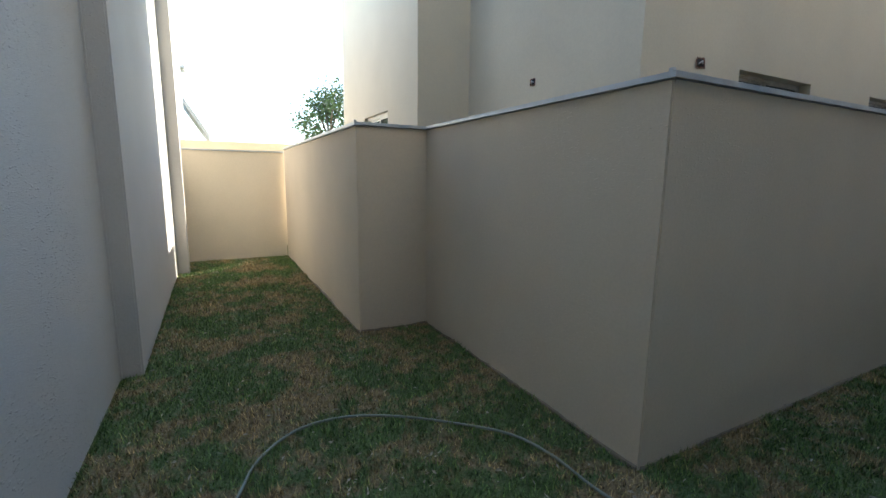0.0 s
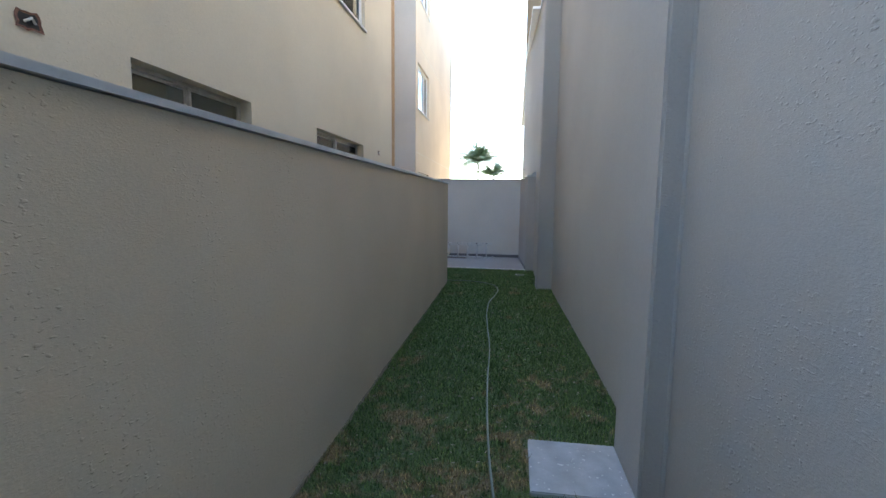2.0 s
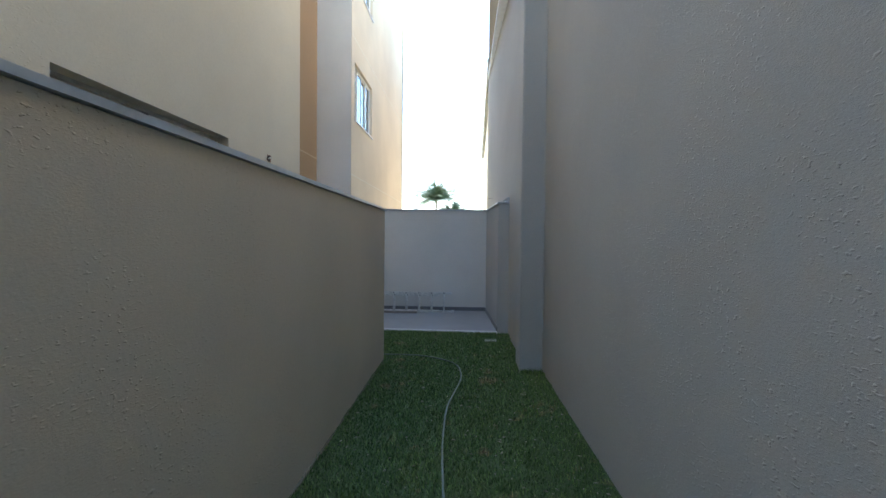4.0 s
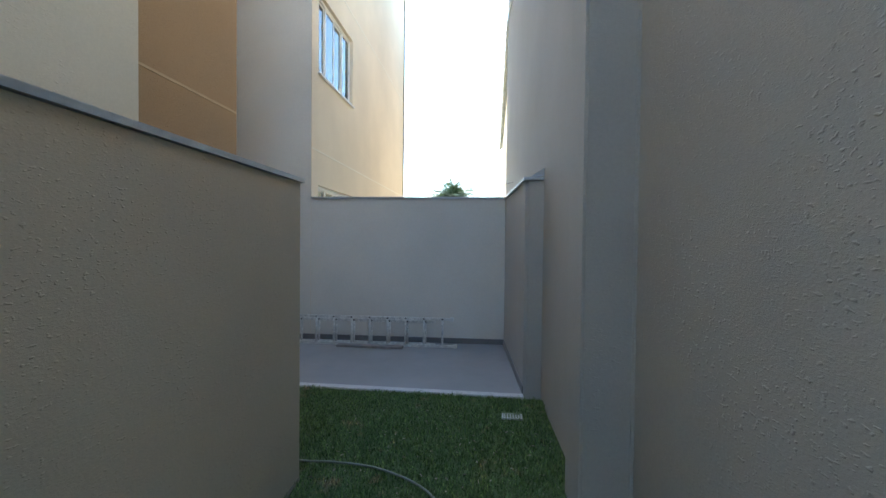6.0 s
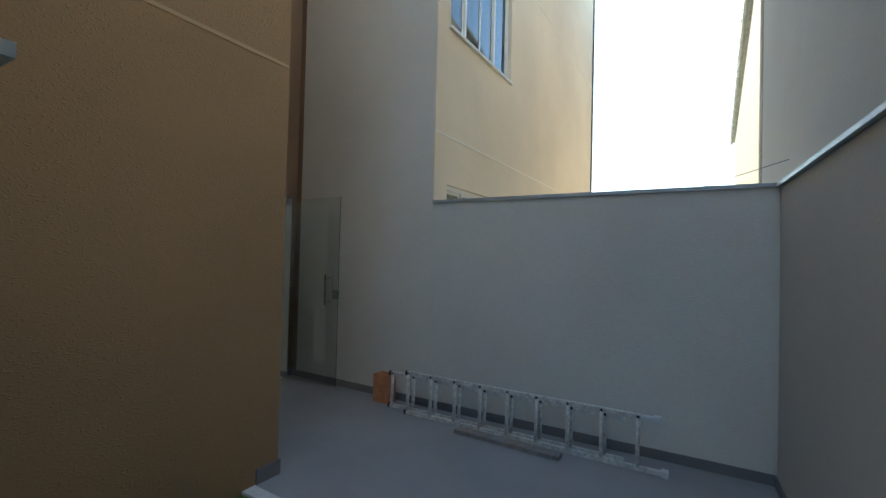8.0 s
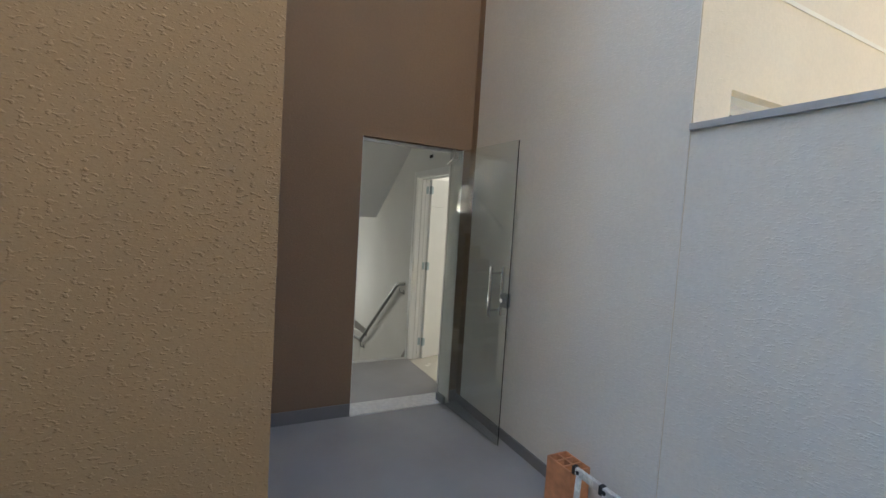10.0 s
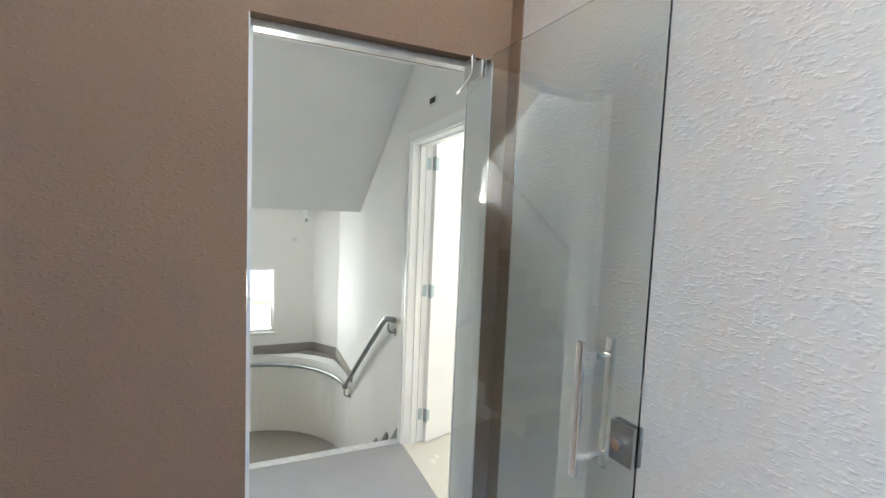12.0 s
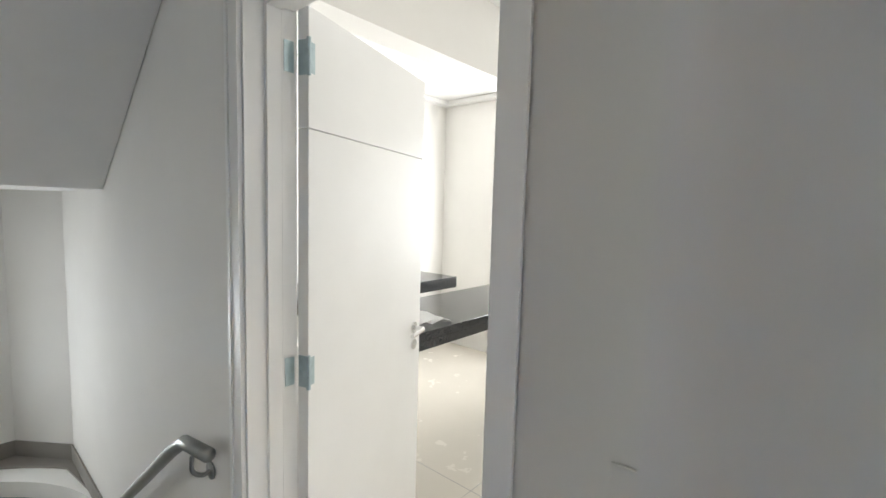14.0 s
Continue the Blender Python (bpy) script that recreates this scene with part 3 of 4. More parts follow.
skirting("baseboard_north_tall", (-3.39, 11.8745), (-1.373, 11.844), -1)
skirting("baseboard_east", (1.447, 11.835), (1.545, 9.862), -1)
skirting("baseboard_ochre", (-1.504, 9.946), (-1.504, 10.121), -1, 0.10)
skirting("baseboard_ochre_return", (-1.492, 10.121), (-3.38, 10.091), -1, 0.10)
skirting("baseboard_entrance", (-3.399, 10.105), (-3.399, 10.905), -1, 0.10)
skirting("baseboard_entrance_side", (-3.399, 11.803), (-3.399, 11.866), -1, 0.10)
setting("trim_door_sill", boxes((-3.60, -3.375, 10.912, 11.798, 0.061, 0.074), bevel=0.003), MARBLE, "white granite door sill", "sill")

# ---- stair hall ----
IX, IY, BY = -3.58, 11.90, -7.40     # inner faces: door wall, right wall, back wall
LZ = 0.065
wall("wall_stair_north", (-7.40, IY), (IX, IY), 0.13, -2.6, 4.6, WHITE, "white painted stair hall wall with an inner door",
     [(2.785, 3.58, LZ - 0.005, 2.13)])
wall("wall_stair_back", (BY, 9.6), (BY, 12.10), 0.15, -2.6, 4.6, WHITE, "white painted back wall of the stair hall",
     [(0.93, 1.60, 0.165, 0.93), (0.5, 1.75, 2.35, 3.35)])
wall("wall_stair_south", (IX, 9.60), (BY, 9.60), 0.15, -2.6, 4.6, WHITE, "white painted side wall along the upper flight")
wall("wall_stair_entrance", (IX - 0.001, 11.90), (IX - 0.001, 9.60), -0.02, -0.2, 4.6, WHITE, "white painted inside of the entrance wall",
     [(11.90 - 11.80, 11.90 - 10.91, 0.06, 2.265)])
setting("ceiling_stair", boxes((BY, IX - 0.001, 9.6, IY, 4.6, 4.75)), CEIL, "white plastered ceiling above the stairs", "ceiling")
chamfer = bmesh.new()
prism(chamfer, [(-7.399, 11.655), (-7.075, 11.899), (-7.399, 11.899)], -0.09, 1.70)
setting("wall_stair_corner", chamfer, WHITE, "white chamfered corner of the stair hall", "wall")
setting("floor_landing", boxes((-4.62, IX - 0.021, 9.6, 11.899, -0.1, LZ), bevel=0.0), TILE, "grey tiled entrance landing", "floor")
setting("trim_landing_nosing", boxes((-4.69, -4.621, 10.66, 11.899, LZ - 0.03, LZ + 0.002), bevel=0.006), MARBLE, "pale granite nosing at the landing edge", "nosing")

RISE, GO, X0 = 0.18, 0.278, -4.65
down = thing("staircase", "taupe tiled flight of steps going down", "staircase", (X0, 11.3, -1.02), kind="structure")
for i in range(6):
    z = LZ - RISE * (i + 1)
    x1, x0 = X0 - GO * i, X0 - GO * (i + 1)
    if i < 5:
        part("tread", boxes((x0 - 0.02, x1 + 0.02, 10.66, IY - 0.002, z - 0.03, z), bevel=0.004), STEPTILE, down)
    part("riser", boxes((x1 - 0.005, x1 + 0.012, 10.66, IY - 0.002, z, z + RISE - 0.03)), STEPTILE, down)
    # stepped skirting tooth on the wall
    part("skirting_tooth", slab_side(bmesh.new(), [(x0, z + 0.0), (x1, z + 0.0), (x1, z + 0.27), (x1 - 0.035, z + 0.27)], "y", IY - 0.012, IY - 0.001), STEPTILE, down)
lowz = LZ - RISE * 6
CX, CY, CR = -6.33, 10.88, 1.03
arc = [(CX + CR * math.cos(a), CY + CR * math.sin(a)) for a in (radians(90 + 90 * k / 20) for k in range(21))]
lowfloor = bmesh.new()
prism(lowfloor, [(-6.04, 11.899), *arc, (-7.36, 9.602), (-6.04, 9.602)], lowz - 0.15, lowz)
setting("floor_half_landing", lowfloor, STEPTILE, "taupe tiled curved half landing", "floor")
ledge = bmesh.new()
prism(ledge, [*arc, (-7.399, 10.88), (-7.399, 11.655), (-7.075, 11.899), (CX, 11.899)], lowz, -0.10)
setting("wall_stair_curved", ledge, WHITE, "curved white wall round the half landing", "wall", smooth=False)
top = bmesh.new()
arc2 = [(CX + (CR + 0.14) * math.cos(a), CY + (CR + 0.14) * math.sin(a)) for a in (radians(98 + 70 * k / 16) for k in range(17))]
prism(top, [p for p in arc2 if p[0] > -7.38 and p[1] < 11.89] + [(-7.397, 11.1), (-7.397, 11.65), (-7.075, 11.897), (-6.6, 11.897)], -0.10, -0.088)
setting("trim_ledge_top", top, STEPTILE, "taupe tile top of the curved ledge", "ledge")
lsk = bmesh.new()
prism(lsk, [(-7.398, 10.98), (-7.386, 10.98), (-7.386, 11.652), (-7.07, 11.888), (-6.18, 11.888), (-6.18, 11.898), (-7.075, 11.898), (-7.398, 11.656)], -0.087, 0.014)
setting("baseboard_stair_ledge", lsk, STEPTILE, "taupe tile skirting round the ledge", "skirting")
setting("trim_stair_step", boxes((-6.9, -6.83, 9.61, 10.6, lowz + 0.001, lowz + 0.03), bevel=0.005), MARBLE, "pale granite nosing on the half landing", "nosing")

# flight above: sloped soffit, half landing slab and ceiling over the entrance landing
SL = 0.69
soffit = bmesh.new()
xe = -6.03
xt = xe + (2.85 - 1.65) / SL
slab_side(soffit, [(xe, 1.65), (xt, 2.85), (IX - 0.022, 2.85), (IX - 0.022, 3.0), (xt, 3.0), (xe, 1.82), (BY + 0.002, 1.82), (BY + 0.002, 1.65)], "y", 10.30, IY - 0.003)
setting("ceiling_soffit", soffit, CEIL, "white plastered soffit of the flight above", "ceiling")
setting("ceiling_half_landing", boxes((BY + 0.002, xe, 9.601, 10.299, 1.65, 1.82)), CEIL, "white underside of the upper half landing", "ceiling")
spandrel = bmesh.new()
slab_side(spandrel, [(-6.3, lowz - 0.1), (-4.95, lowz - 0.1), (-4.95, 2.37), (-6.03, 1.63), (-6.3, 1.64)], "y", 10.58, 10.655)
setting("wall_stair_spandrel", spandrel, WHITE, "white wall between the two flights", "wall")
up = thing("staircase", "taupe tiled flight of steps going up", "staircase", (-4.4, 10.1, LZ), kind="structure")
for i in range(9):
    z, x1 = LZ + 0.177 * i, -4.25 - 0.24 * i
    part("step", boxes((x1 - 0.26, x1, 9.602, 10.578, max(z - 0.12, LZ + 0.001) if i else LZ + 0.001, z + 0.177), bevel=0.004), STEPTILE, up)


# ---- handrails ----
def bracket(bm, at, wall_y, r=0.007):
    x, y, z = at
    tube(bm, smooth_line([(x, y, z - 0.015), (x, y, z - 0.06), (x, (y + wall_y) / 2, z - 0.085), (x, wall_y, z - 0.08)], 4), r, 6)
    tube(bm, [(x, wall_y, z - 0.08), (x, wall_y + (0.006 if wall_y < y else -0.006), z - 0.08)], 0.028, 10)
    return bm


rail = thing("handrail", "grey steel handrail following the stair wall", "handrail", (-5.6, 11.85, 0))
ry = IY - 0.055
bm = bmesh.new()
line = [(-4.72, ry, 0.91), (-4.90, ry, 0.878), (-5.0, ry, 0.815), (-6.33, ry, -0.185)]
for k in range(0, 12):
    a = radians(90 + 8 * k)
    line.append((CX + (CR - 0.05) * math.cos(a), CY + (CR - 0.05) * math.sin(a), -0.188))
line += [(-7.31, 10.70, -0.255), (-7.31, 10.57, -0.335)]
tube(bm, [Vector(p) for p in line], 0.021, 10)
part("rail", bm, STEEL, rail, smooth=True)
part("bracket", bracket(bmesh.new(), (-4.84, ry, 0.872), IY - 0.001), STEEL, rail, smooth=True)
part("bracket", bracket(bmesh.new(), (-6.30, ry, -0.19), IY - 0.001), STEEL, rail, smooth=True)
for a in (112, 150):
    c, s = math.cos(radians(a)), math.sin(radians(a))
    bm = bmesh.new()
    tube(bm, [(CX + (CR - 0.06) * c, CY + (CR - 0.06) * s, -0.18), (CX + (CR - 0.05) * c, CY + (CR - 0.05) * s, -0.22), (CX + CR * c, CY + CR * s, -0.225)], 0.008, 6)
    part("bracket", bm, STEEL, rail, smooth=True)
rail2 = thing("handrail", "grey steel handrail bending round the wall end", "handrail", (-5.4, 10.72, 0))
bm = bmesh.new()
tube(bm, smooth_line([(-4.48, 10.705, 0.885), (-4.72, 10.705, 0.875), (-4.98, 10.705, 0.745), (-6.1, 10.72, 0.02), (-6.32, 10.74, -0.14), (-6.40, 10.71, -0.26), (-6.40, 10.66, -0.37), (-6.36, 10.58, -0.47)], 6), 0.021, 10)
part("rail", bm, STEEL, rail2, smooth=True)
for x, z in ((-5.05, 0.72), (-6.05, 0.08)):
    part("bracket", bracket(bmesh.new(), (x, 10.708, z), 10.656), STEEL, rail2, smooth=True)
rail3 = thing("handrail", "grey steel handrail rising along the upper flight", "handrail", (-5.3, 9.66, 0.9))
bm = bmesh.new()
tube(bm, smooth_line([(-4.2, 9.66, 1.0), (-4.35, 9.66, 1.03), (-6.2, 9.66, 2.4)], 5), 0.021, 10)
part("rail", bm, STEEL, rail3, smooth=True)
for x, z in ((-4.5, 1.14), (-5.9, 2.17)):
    part("bracket", bracket(bmesh.new(), (x, 9.66, z), 9.601), STEEL, rail3, smooth=True)

# ---- stair window, lamp, sockets ----
sw = thing("window_9", "low white-framed stair window with bright daylight", "window", (BY, 10.86, 0.165), kind="structure")
part("window_frame", boxes((BY - 0.09, BY - 0.05, 10.53, 11.20, 0.165, 0.19), (BY - 0.09, BY - 0.05, 10.53, 11.20, 0.905, 0.93), (BY - 0.09, BY - 0.05, 10.53, 10.555, 0.19, 0.905), (BY - 0.09, BY - 0.05, 11.175, 11.20, 0.19, 0.905)), WHITEFRAME, sw)
pane = part("pane", boxes((BY - 0.073, BY - 0.067, 10.555, 11.175, 0.19, 0.905)), CLEARGLASS, sw)
pane.visible_shadow = False
part("window_sill", boxes((BY - 0.05, BY + 0.025, 10.50, 11.23, 0.145, 0.168), bevel=0.004), MARBLE, sw)
# unseen frame added where the upper stair fill lamp sits
uw = thing("added_window_10", "unseen white window frame added for the upper stair fill lamp", "window", (BY, 10.7, 2.35), kind="structure")
part("window_frame", boxes((BY - 0.09, BY - 0.06, 10.1, 11.35, 2.35, 2.39), (BY - 0.09, BY - 0.06, 10.1, 11.35, 3.31, 3.35), (BY - 0.09, BY - 0.06, 10.70, 10.74, 2.39, 3.31)), WHITEFRAME, uw)
lampx = thing("lamp_holder", "white bare lamp holder under the landing", "lamp holder", (-6.8, 11.49, 1.6))
bm = bmesh.new()
tube(bm, [(-6.8, 11.49, 1.649), (-6.8, 11.49, 1.635)], 0.05, 16)
part("rose", bm, PLASTIC, lampx)
bm = bmesh.new()
tube(bm, [(-6.8, 11.49, 1.636), (-6.8, 11.49, 1.60), (-6.8, 11.49, 1.56)], [0.022, 0.028, 0.03], 12)
part("socket", bm, PLASTIC, lampx)
bm = bmesh.new()
tube(bm, [(-6.8, 11.49, 1.559), (-6.8, 11.49, 1.52)], 0.014, 10)
part("contact", bm, STEEL, lampx)


def plate(at, w, h, face, label):
    x, y, z = at
    t = thing("switch_plate", label, "switch plate", at, "wall plates")
    if face == "y":
        part("plate", boxes((x - w / 2, x + w / 2, y - 0.008, y - 0.0005, z - h / 2, z + h / 2), bevel=0.002), PLASTIC, t)
        part("opening", boxes((x - w * 0.36, x + w * 0.36, y - 0.010, y - 0.0082, z - h * 0.2, z + h * 0.25)), BLACKHOLE, t)
    else:
        part("plate", boxes((x + 0.0005, x + 0.008, y - w / 2, y + w / 2, z - h / 2, z + h / 2), bevel=0.002), PLASTIC, t)
        part("opening", boxes((x + 0.0082, x + 0.010, y - w * 0.22, y + w * 0.22, z - h * 0.06, z + h * 0.08)), GRATE, t)


plate((-4.27, IY, 2.315), 0.115, 0.07, "y", "open electrical box above the inner door")
plate((BY, 11.43, 1.288), 0.075, 0.075, "x", "small white socket plate on the back wall")

# ---- inner door ----
dx0, dx1, dtop = -7.40 + 2.785, -7.40 + 3.58, 2.13
d1 = thing("door_1", "white lacquered inner door standing open", "door", ((dx0 + dx1) / 2, 12.0, LZ), kind="structure")
part("jamb", boxes((dx0, dx0 + 0.022, IY - 0.004, 12.034, LZ, dtop), (dx1 - 0.022, dx1, IY - 0.004, 12.034, LZ, dtop), (dx0 + 0.022, dx1 - 0.022, IY - 0.004, 12.034, dtop - 0.022, dtop)), GLOSSWHITE, d1)
part("stop_strip", boxes((dx0 + 0.022, dx0 + 0.034, 11.95, 11.99, LZ, dtop - 0.022), (dx1 - 0.034, dx1 - 0.022, 11.95, 11.99, LZ, dtop - 0.022), (dx0 + 0.034, dx1 - 0.034, 11.95, 11.99, dtop - 0.034, dtop - 0.022)), GLOSSWHITE, d1)
for y0, y1 in ((IY - 0.016, IY - 0.0045), (12.0345, 12.046)):
    part("casing", boxes((dx0 - 0.05, dx0 + 0.012, y0, y1, LZ, dtop + 0.05), (dx1 - 0.012, dx1 + 0.03, y0 + 0.006, y1, LZ, dtop + 0.05), (dx0 + 0.012, dx1 - 0.012, y0, y1, dtop - 0.012, dtop + 0.05)), GLOSSWHITE, d1)
    part("casing_bead", boxes((dx0 - 0.047, dx0 - 0.034, y0 - 0.005, y1 - 0.002, LZ + 0.002, dtop + 0.046)), GLOSSWHITE, d1)
part("seal", boxes((dx0 + 0.0221, dx0 + 0.0235, 11.9905, 11.996, LZ, dtop - 0.022)), BLACKHOLE, d1, "dark rubber seal")
# leaf, swung into the kitchen
HX, HY = dx0 + 0.030, 12.038
turn = math.atan2(0.66, -0.22)
M = Matrix.Translation((HX, HY, LZ)) @ Matrix.Rotation(turn, 4, "Z")
LW, LH = 0.72, 2.055
bm = bmesh.new()
box(bm, 0.0, LW, -0.036, 0.0, 0.008, 1.74, bevel=0.003)
box(bm, 0.0, LW, -0.036, 0.0, 1.742, LH, bevel=0.003)
bmesh.ops.transform(bm, matrix=M, verts=bm.verts[:])
leaf = part("leaf", bm, GLOSSWHITE, d1)
for z in (0.20, 1.07, 1.925):
    bm = bmesh.new()
    box(bm, -0.004, 0.024, -0.0375, -0.0365, z - 0.04, z + 0.04)
    box(bm, -0.0025, -0.0005, -0.036, -0.004, z - 0.045, z + 0.045)
    tube(bm, [(-0.004, -0.040, z - 0.048), (-0.004, -0.040, z + 0.048)], 0.006, 8)
    bmesh.ops.transform(bm, matrix=M, verts=bm.verts[:])
    part("hinge", bm, HINGE, leaf, "zinc-plated hinge")
    part("hinge_plate", boxes((dx0 + 0.0225, dx0 + 0.024, 12.002, 12.03, LZ + z - 0.04, LZ + z + 0.04)), HINGE, d1, "zinc-plated hinge plate")
for s in (-1, 1):
    bm = bmesh.new()
    y = -0.036 if s < 0 else 0.0
    tube(bm, [(LW - 0.06, y, 1.04), (LW - 0.06, y + s * 0.006, 1.04)], 0.025, 14)
    tube(bm, [(LW - 0.06, y, 1.04), (LW - 0.06, y + s * 0.045, 1.04), (LW - 0.075, y + s * 0.05, 1.04), (LW - 0.17, y + s * 0.05, 1.035)], 0.009, 8)
    tube(bm, [(LW - 0.06, y, 0.97), (LW - 0.06, y + s * 0.006, 0.97)], 0.022, 14)
    bmesh.ops.transform(bm, matrix=M, verts=bm.verts[:])
    part("door_handle", bm, CHROME, leaf, "chrome lever handle", smooth=False)

# ---- kitchen and dining room ----
KX0, KX1, KY0, KY1, KZ = -6.85, -3.55, 12.032, 15.25, 2.80
setting("floor_kitchen", boxes((-4.61, -3.84, IY + 0.0, KY0, LZ - 0.1, LZ + 0.001), (KX0, KX1, KY0, KY1, LZ - 0.1, LZ + 0.001)), CREAMTILE, "cream porcelain-tiled kitchen floor", "floor")
setting("trim_floor_joint", boxes((KX0, KX1, 13.24, 13.243, LZ + 0.001, LZ + 0.0018), (-4.85, -4.847, 12.1, KY1, LZ + 0.001, LZ + 0.0018)), TILE, "thin grey tile joints in the kitchen floor", "joint")
wall("wall_kitchen_west", (KX0, KY0), (KX0, KY1), 0.12, LZ, KZ, WHITE, "white tiled-look kitchen wall")
wall("wall_kitchen_north", (KX0, KY1), (KX1, KY1), 0.12, LZ, KZ, WHITE, "white kitchen wall with an added opening for the fill lamp",
     [(0.90, 1.90, 0.95, 2.25)])
wall("wall_kitchen_east", (KX1, KY1), (KX1, KY0), 0.12, LZ, KZ, WHITE, "white dining room wall")
setting("ceiling_kitchen", boxes((KX0 - 0.1, KX1 + 0.1, KY0, KY1 + 0.1, KZ, KZ + 0.15)), CEIL, "white plastered kitchen ceiling", "ceiling")
setting("trim_kitchen_cornice", boxes((KX0, KX0 + 0.10, KY0, KY1, KZ - 0.05, KZ - 0.001), (KX0 + 0.10, KX1, KY1 - 0.10, KY1 - 0.001, KZ - 0.05, KZ - 0.001), bevel=0.012), CEIL, "white plaster cornice round the kitchen", "cornice")
setting("trim_kitchen_beam", boxes((-5.22, -5.05, KY0 + 0.001, KY1 - 0.001, 2.40, KZ - 0.001)), WHITE, "white dropped beam above the counter", "beam")
counter = thing("worktop", "black polished granite breakfast counter", "worktop", (-5.2, 13.5, 0.9))
part("slab", boxes((-5.55, -4.93, 12.85, KY1 - 0.002, 0.955, 1.0), bevel=0.003), GRANITE, counter)
part("apron", boxes((-4.955, -4.931, 12.852, KY1 - 0.002, 0.91, 0.954)), GRANITE, counter)
setting("wall_counter", boxes((-5.40, -5.28, 12.04, 12.93, LZ + 0.001, 0.954)), WHITE, "low white wall carrying the counter", "wall")
c2 = thing("worktop", "black granite kitchen worktop against the wall", "worktop", (-6.5, 13.6, 0.9))
part("slab", boxes((KX0 + 0.002, -6.22, 12.4, 14.75, 0.905, 0.945), bevel=0.002), GRANITE, c2)
part("apron", boxes((-6.245, -6.221, 12.4, 14.75, 0.84, 0.904)), GRANITE, c2)
part("bracket", boxes((KX0 + 0.002, -6.4, 13.0, 13.04, 0.70, 0.904)), WHITEFRAME, c2)
part("bracket", boxes((KX0 + 0.002, -6.4, 14.3, 14.34, 0.70, 0.904)), WHITEFRAME, c2)
plate((KX0, 14.6, 1.95), 0.07, 0.11, "x", "white socket plate above the worktop")
film = thing("plastic_film", "crumpled white protective film on the counter", "plastic film", (-5.1, 13.0, 0.99))
bm = bmesh.new()
rnd = random.Random(8)
g = [[bm.verts.new((-5.32 + 0.07 * i + rnd.uniform(-.02, .02), 12.90 + 0.055 * k + rnd.uniform(-.02, .02), 1.004 + rnd.uniform(0, 0.035))) for k in range(6)] for i in range(6)]
for i in range(5):
    for k in range(5):
        bm.faces.new((g[i][k], g[i + 1][k], g[i + 1][k + 1], g[i][k + 1]))
bmesh.ops.solidify(bm, geom=bm.faces[:], thickness=0.002)
part("sheet", bm, PLASTIC, film)
# unseen window, added only to hold the kitchen fill lamp
for nm, x0, x1, z0, z1 in (("added_window_11", KX0 + 0.90, KX0 + 1.90, 0.95, 2.25),):
    kw = thing(nm, "unseen white window frame added round the kitchen fill lamp", "window", ((x0 + x1) / 2, KY1, z0), kind="structure")
    part("window_frame", boxes((x0, x1, KY1 + 0.05, KY1 + 0.09, z0, z0 + 0.04), (x0, x1, KY1 + 0.05, KY1 + 0.09, z1 - 0.04, z1), (x0, x0 + 0.04, KY1 + 0.05, KY1 + 0.09, z0 + 0.04, z1 - 0.04), (x1 - 0.04, x1, KY1 + 0.05, KY1 + 0.09, z0 + 0.04, z1 - 0.04)), WHITEFRAME, kw)

# ---- glass entrance door, swung open against the grey wall ----
gx, gy = -3.452, 11.708
gd = thing("door_2", "frameless tempered glass door standing wide open", "door", (-3.0, 11.79, PZ), kind="structure")
turn = math.atan2(11.755 - gy, -2.552 - gx)
G = Matrix.Translation((gx, gy, 0.0)) @ Matrix.Rotation(turn, 4, "Z")
GW = 0.901


def on_door(name, bm, mat, parent, label="", smooth=False):
    bmesh.ops.transform(bm, matrix=G, verts=bm.verts[:])
    return part(name, bm, mat, parent, label, smooth)


leaf2 = on_door("glass_leaf", boxes((0.01, GW, -0.004, 0.004, 0.085, 2.232), bevel=0.001), CLEARGLASS, gd)
leaf2.visible_shadow = False
on_door("top_patch", boxes((0.0, 0.13, -0.014, -0.0055, 2.17, 2.235), (0.0, 0.13, 0.0055, 0.014, 2.17, 2.235), (-0.04, 0.05, -0.012, 0.012, 2.236, 2.262), bevel=0.003), ALU, gd, "steel patch fitting")
bm = bmesh.new()
tube(bm, smooth_line([(0.085, -0.03, 2.262), (0.085, -0.03, 2.19), (0.075, -0.03, 2.175), (-0.02, -0.03, 2.14)], 4), 0.006, 8)
on_door("stay_rod", bm, CHROME, gd, "bent chrome stay rod", smooth=True)
on_door("bottom_patch", boxes((0.0, 0.13, -0.014, -0.0055, 0.078, 0.145), (0.0, 0.13, 0.0055, 0.014, 0.078, 0.145), bevel=0.003), STEEL, gd, "steel patch fitting")
for s in (-1, 1):
    bm = bmesh.new()
    box(bm, 0.745, 0.77, s * 0.055 - 0.006, s * 0.055 + 0.006, 0.985, 1.345, bevel=0.003)
    bar = on_door("pull_handle", bm, CHROME, gd, "chrome pull handle")
    for z in (1.03, 1.30):
        bm = bmesh.new()
        tube(bm, [(0.7575, s * 0.0055, z), (0.7575, s * 0.05, z)], 0.009, 10)
        on_door("standoff", bm, CHROME, bar)
bm = boxes((0.832, 0.903, -0.017, -0.006, 1.07, 1.17), (0.832, 0.903, 0.006, 0.017, 1.07, 1.17), bevel=0.004)
lock = on_door("lock", bm, STEEL, gd, "brushed steel lock case")
bm = bmesh.new()
tube(bm, [(0.865, -0.018, 1.12), (0.865, -0.034, 1.12)], 0.014, 12)
on_door("cylinder", bm, CHROME, lock)
setting("trim_door_transom", boxes((-3.50, -3.45, 10.911, 11.799, 2.24, 2.264)), ALU, "slim aluminium track above the glass door", "trim")
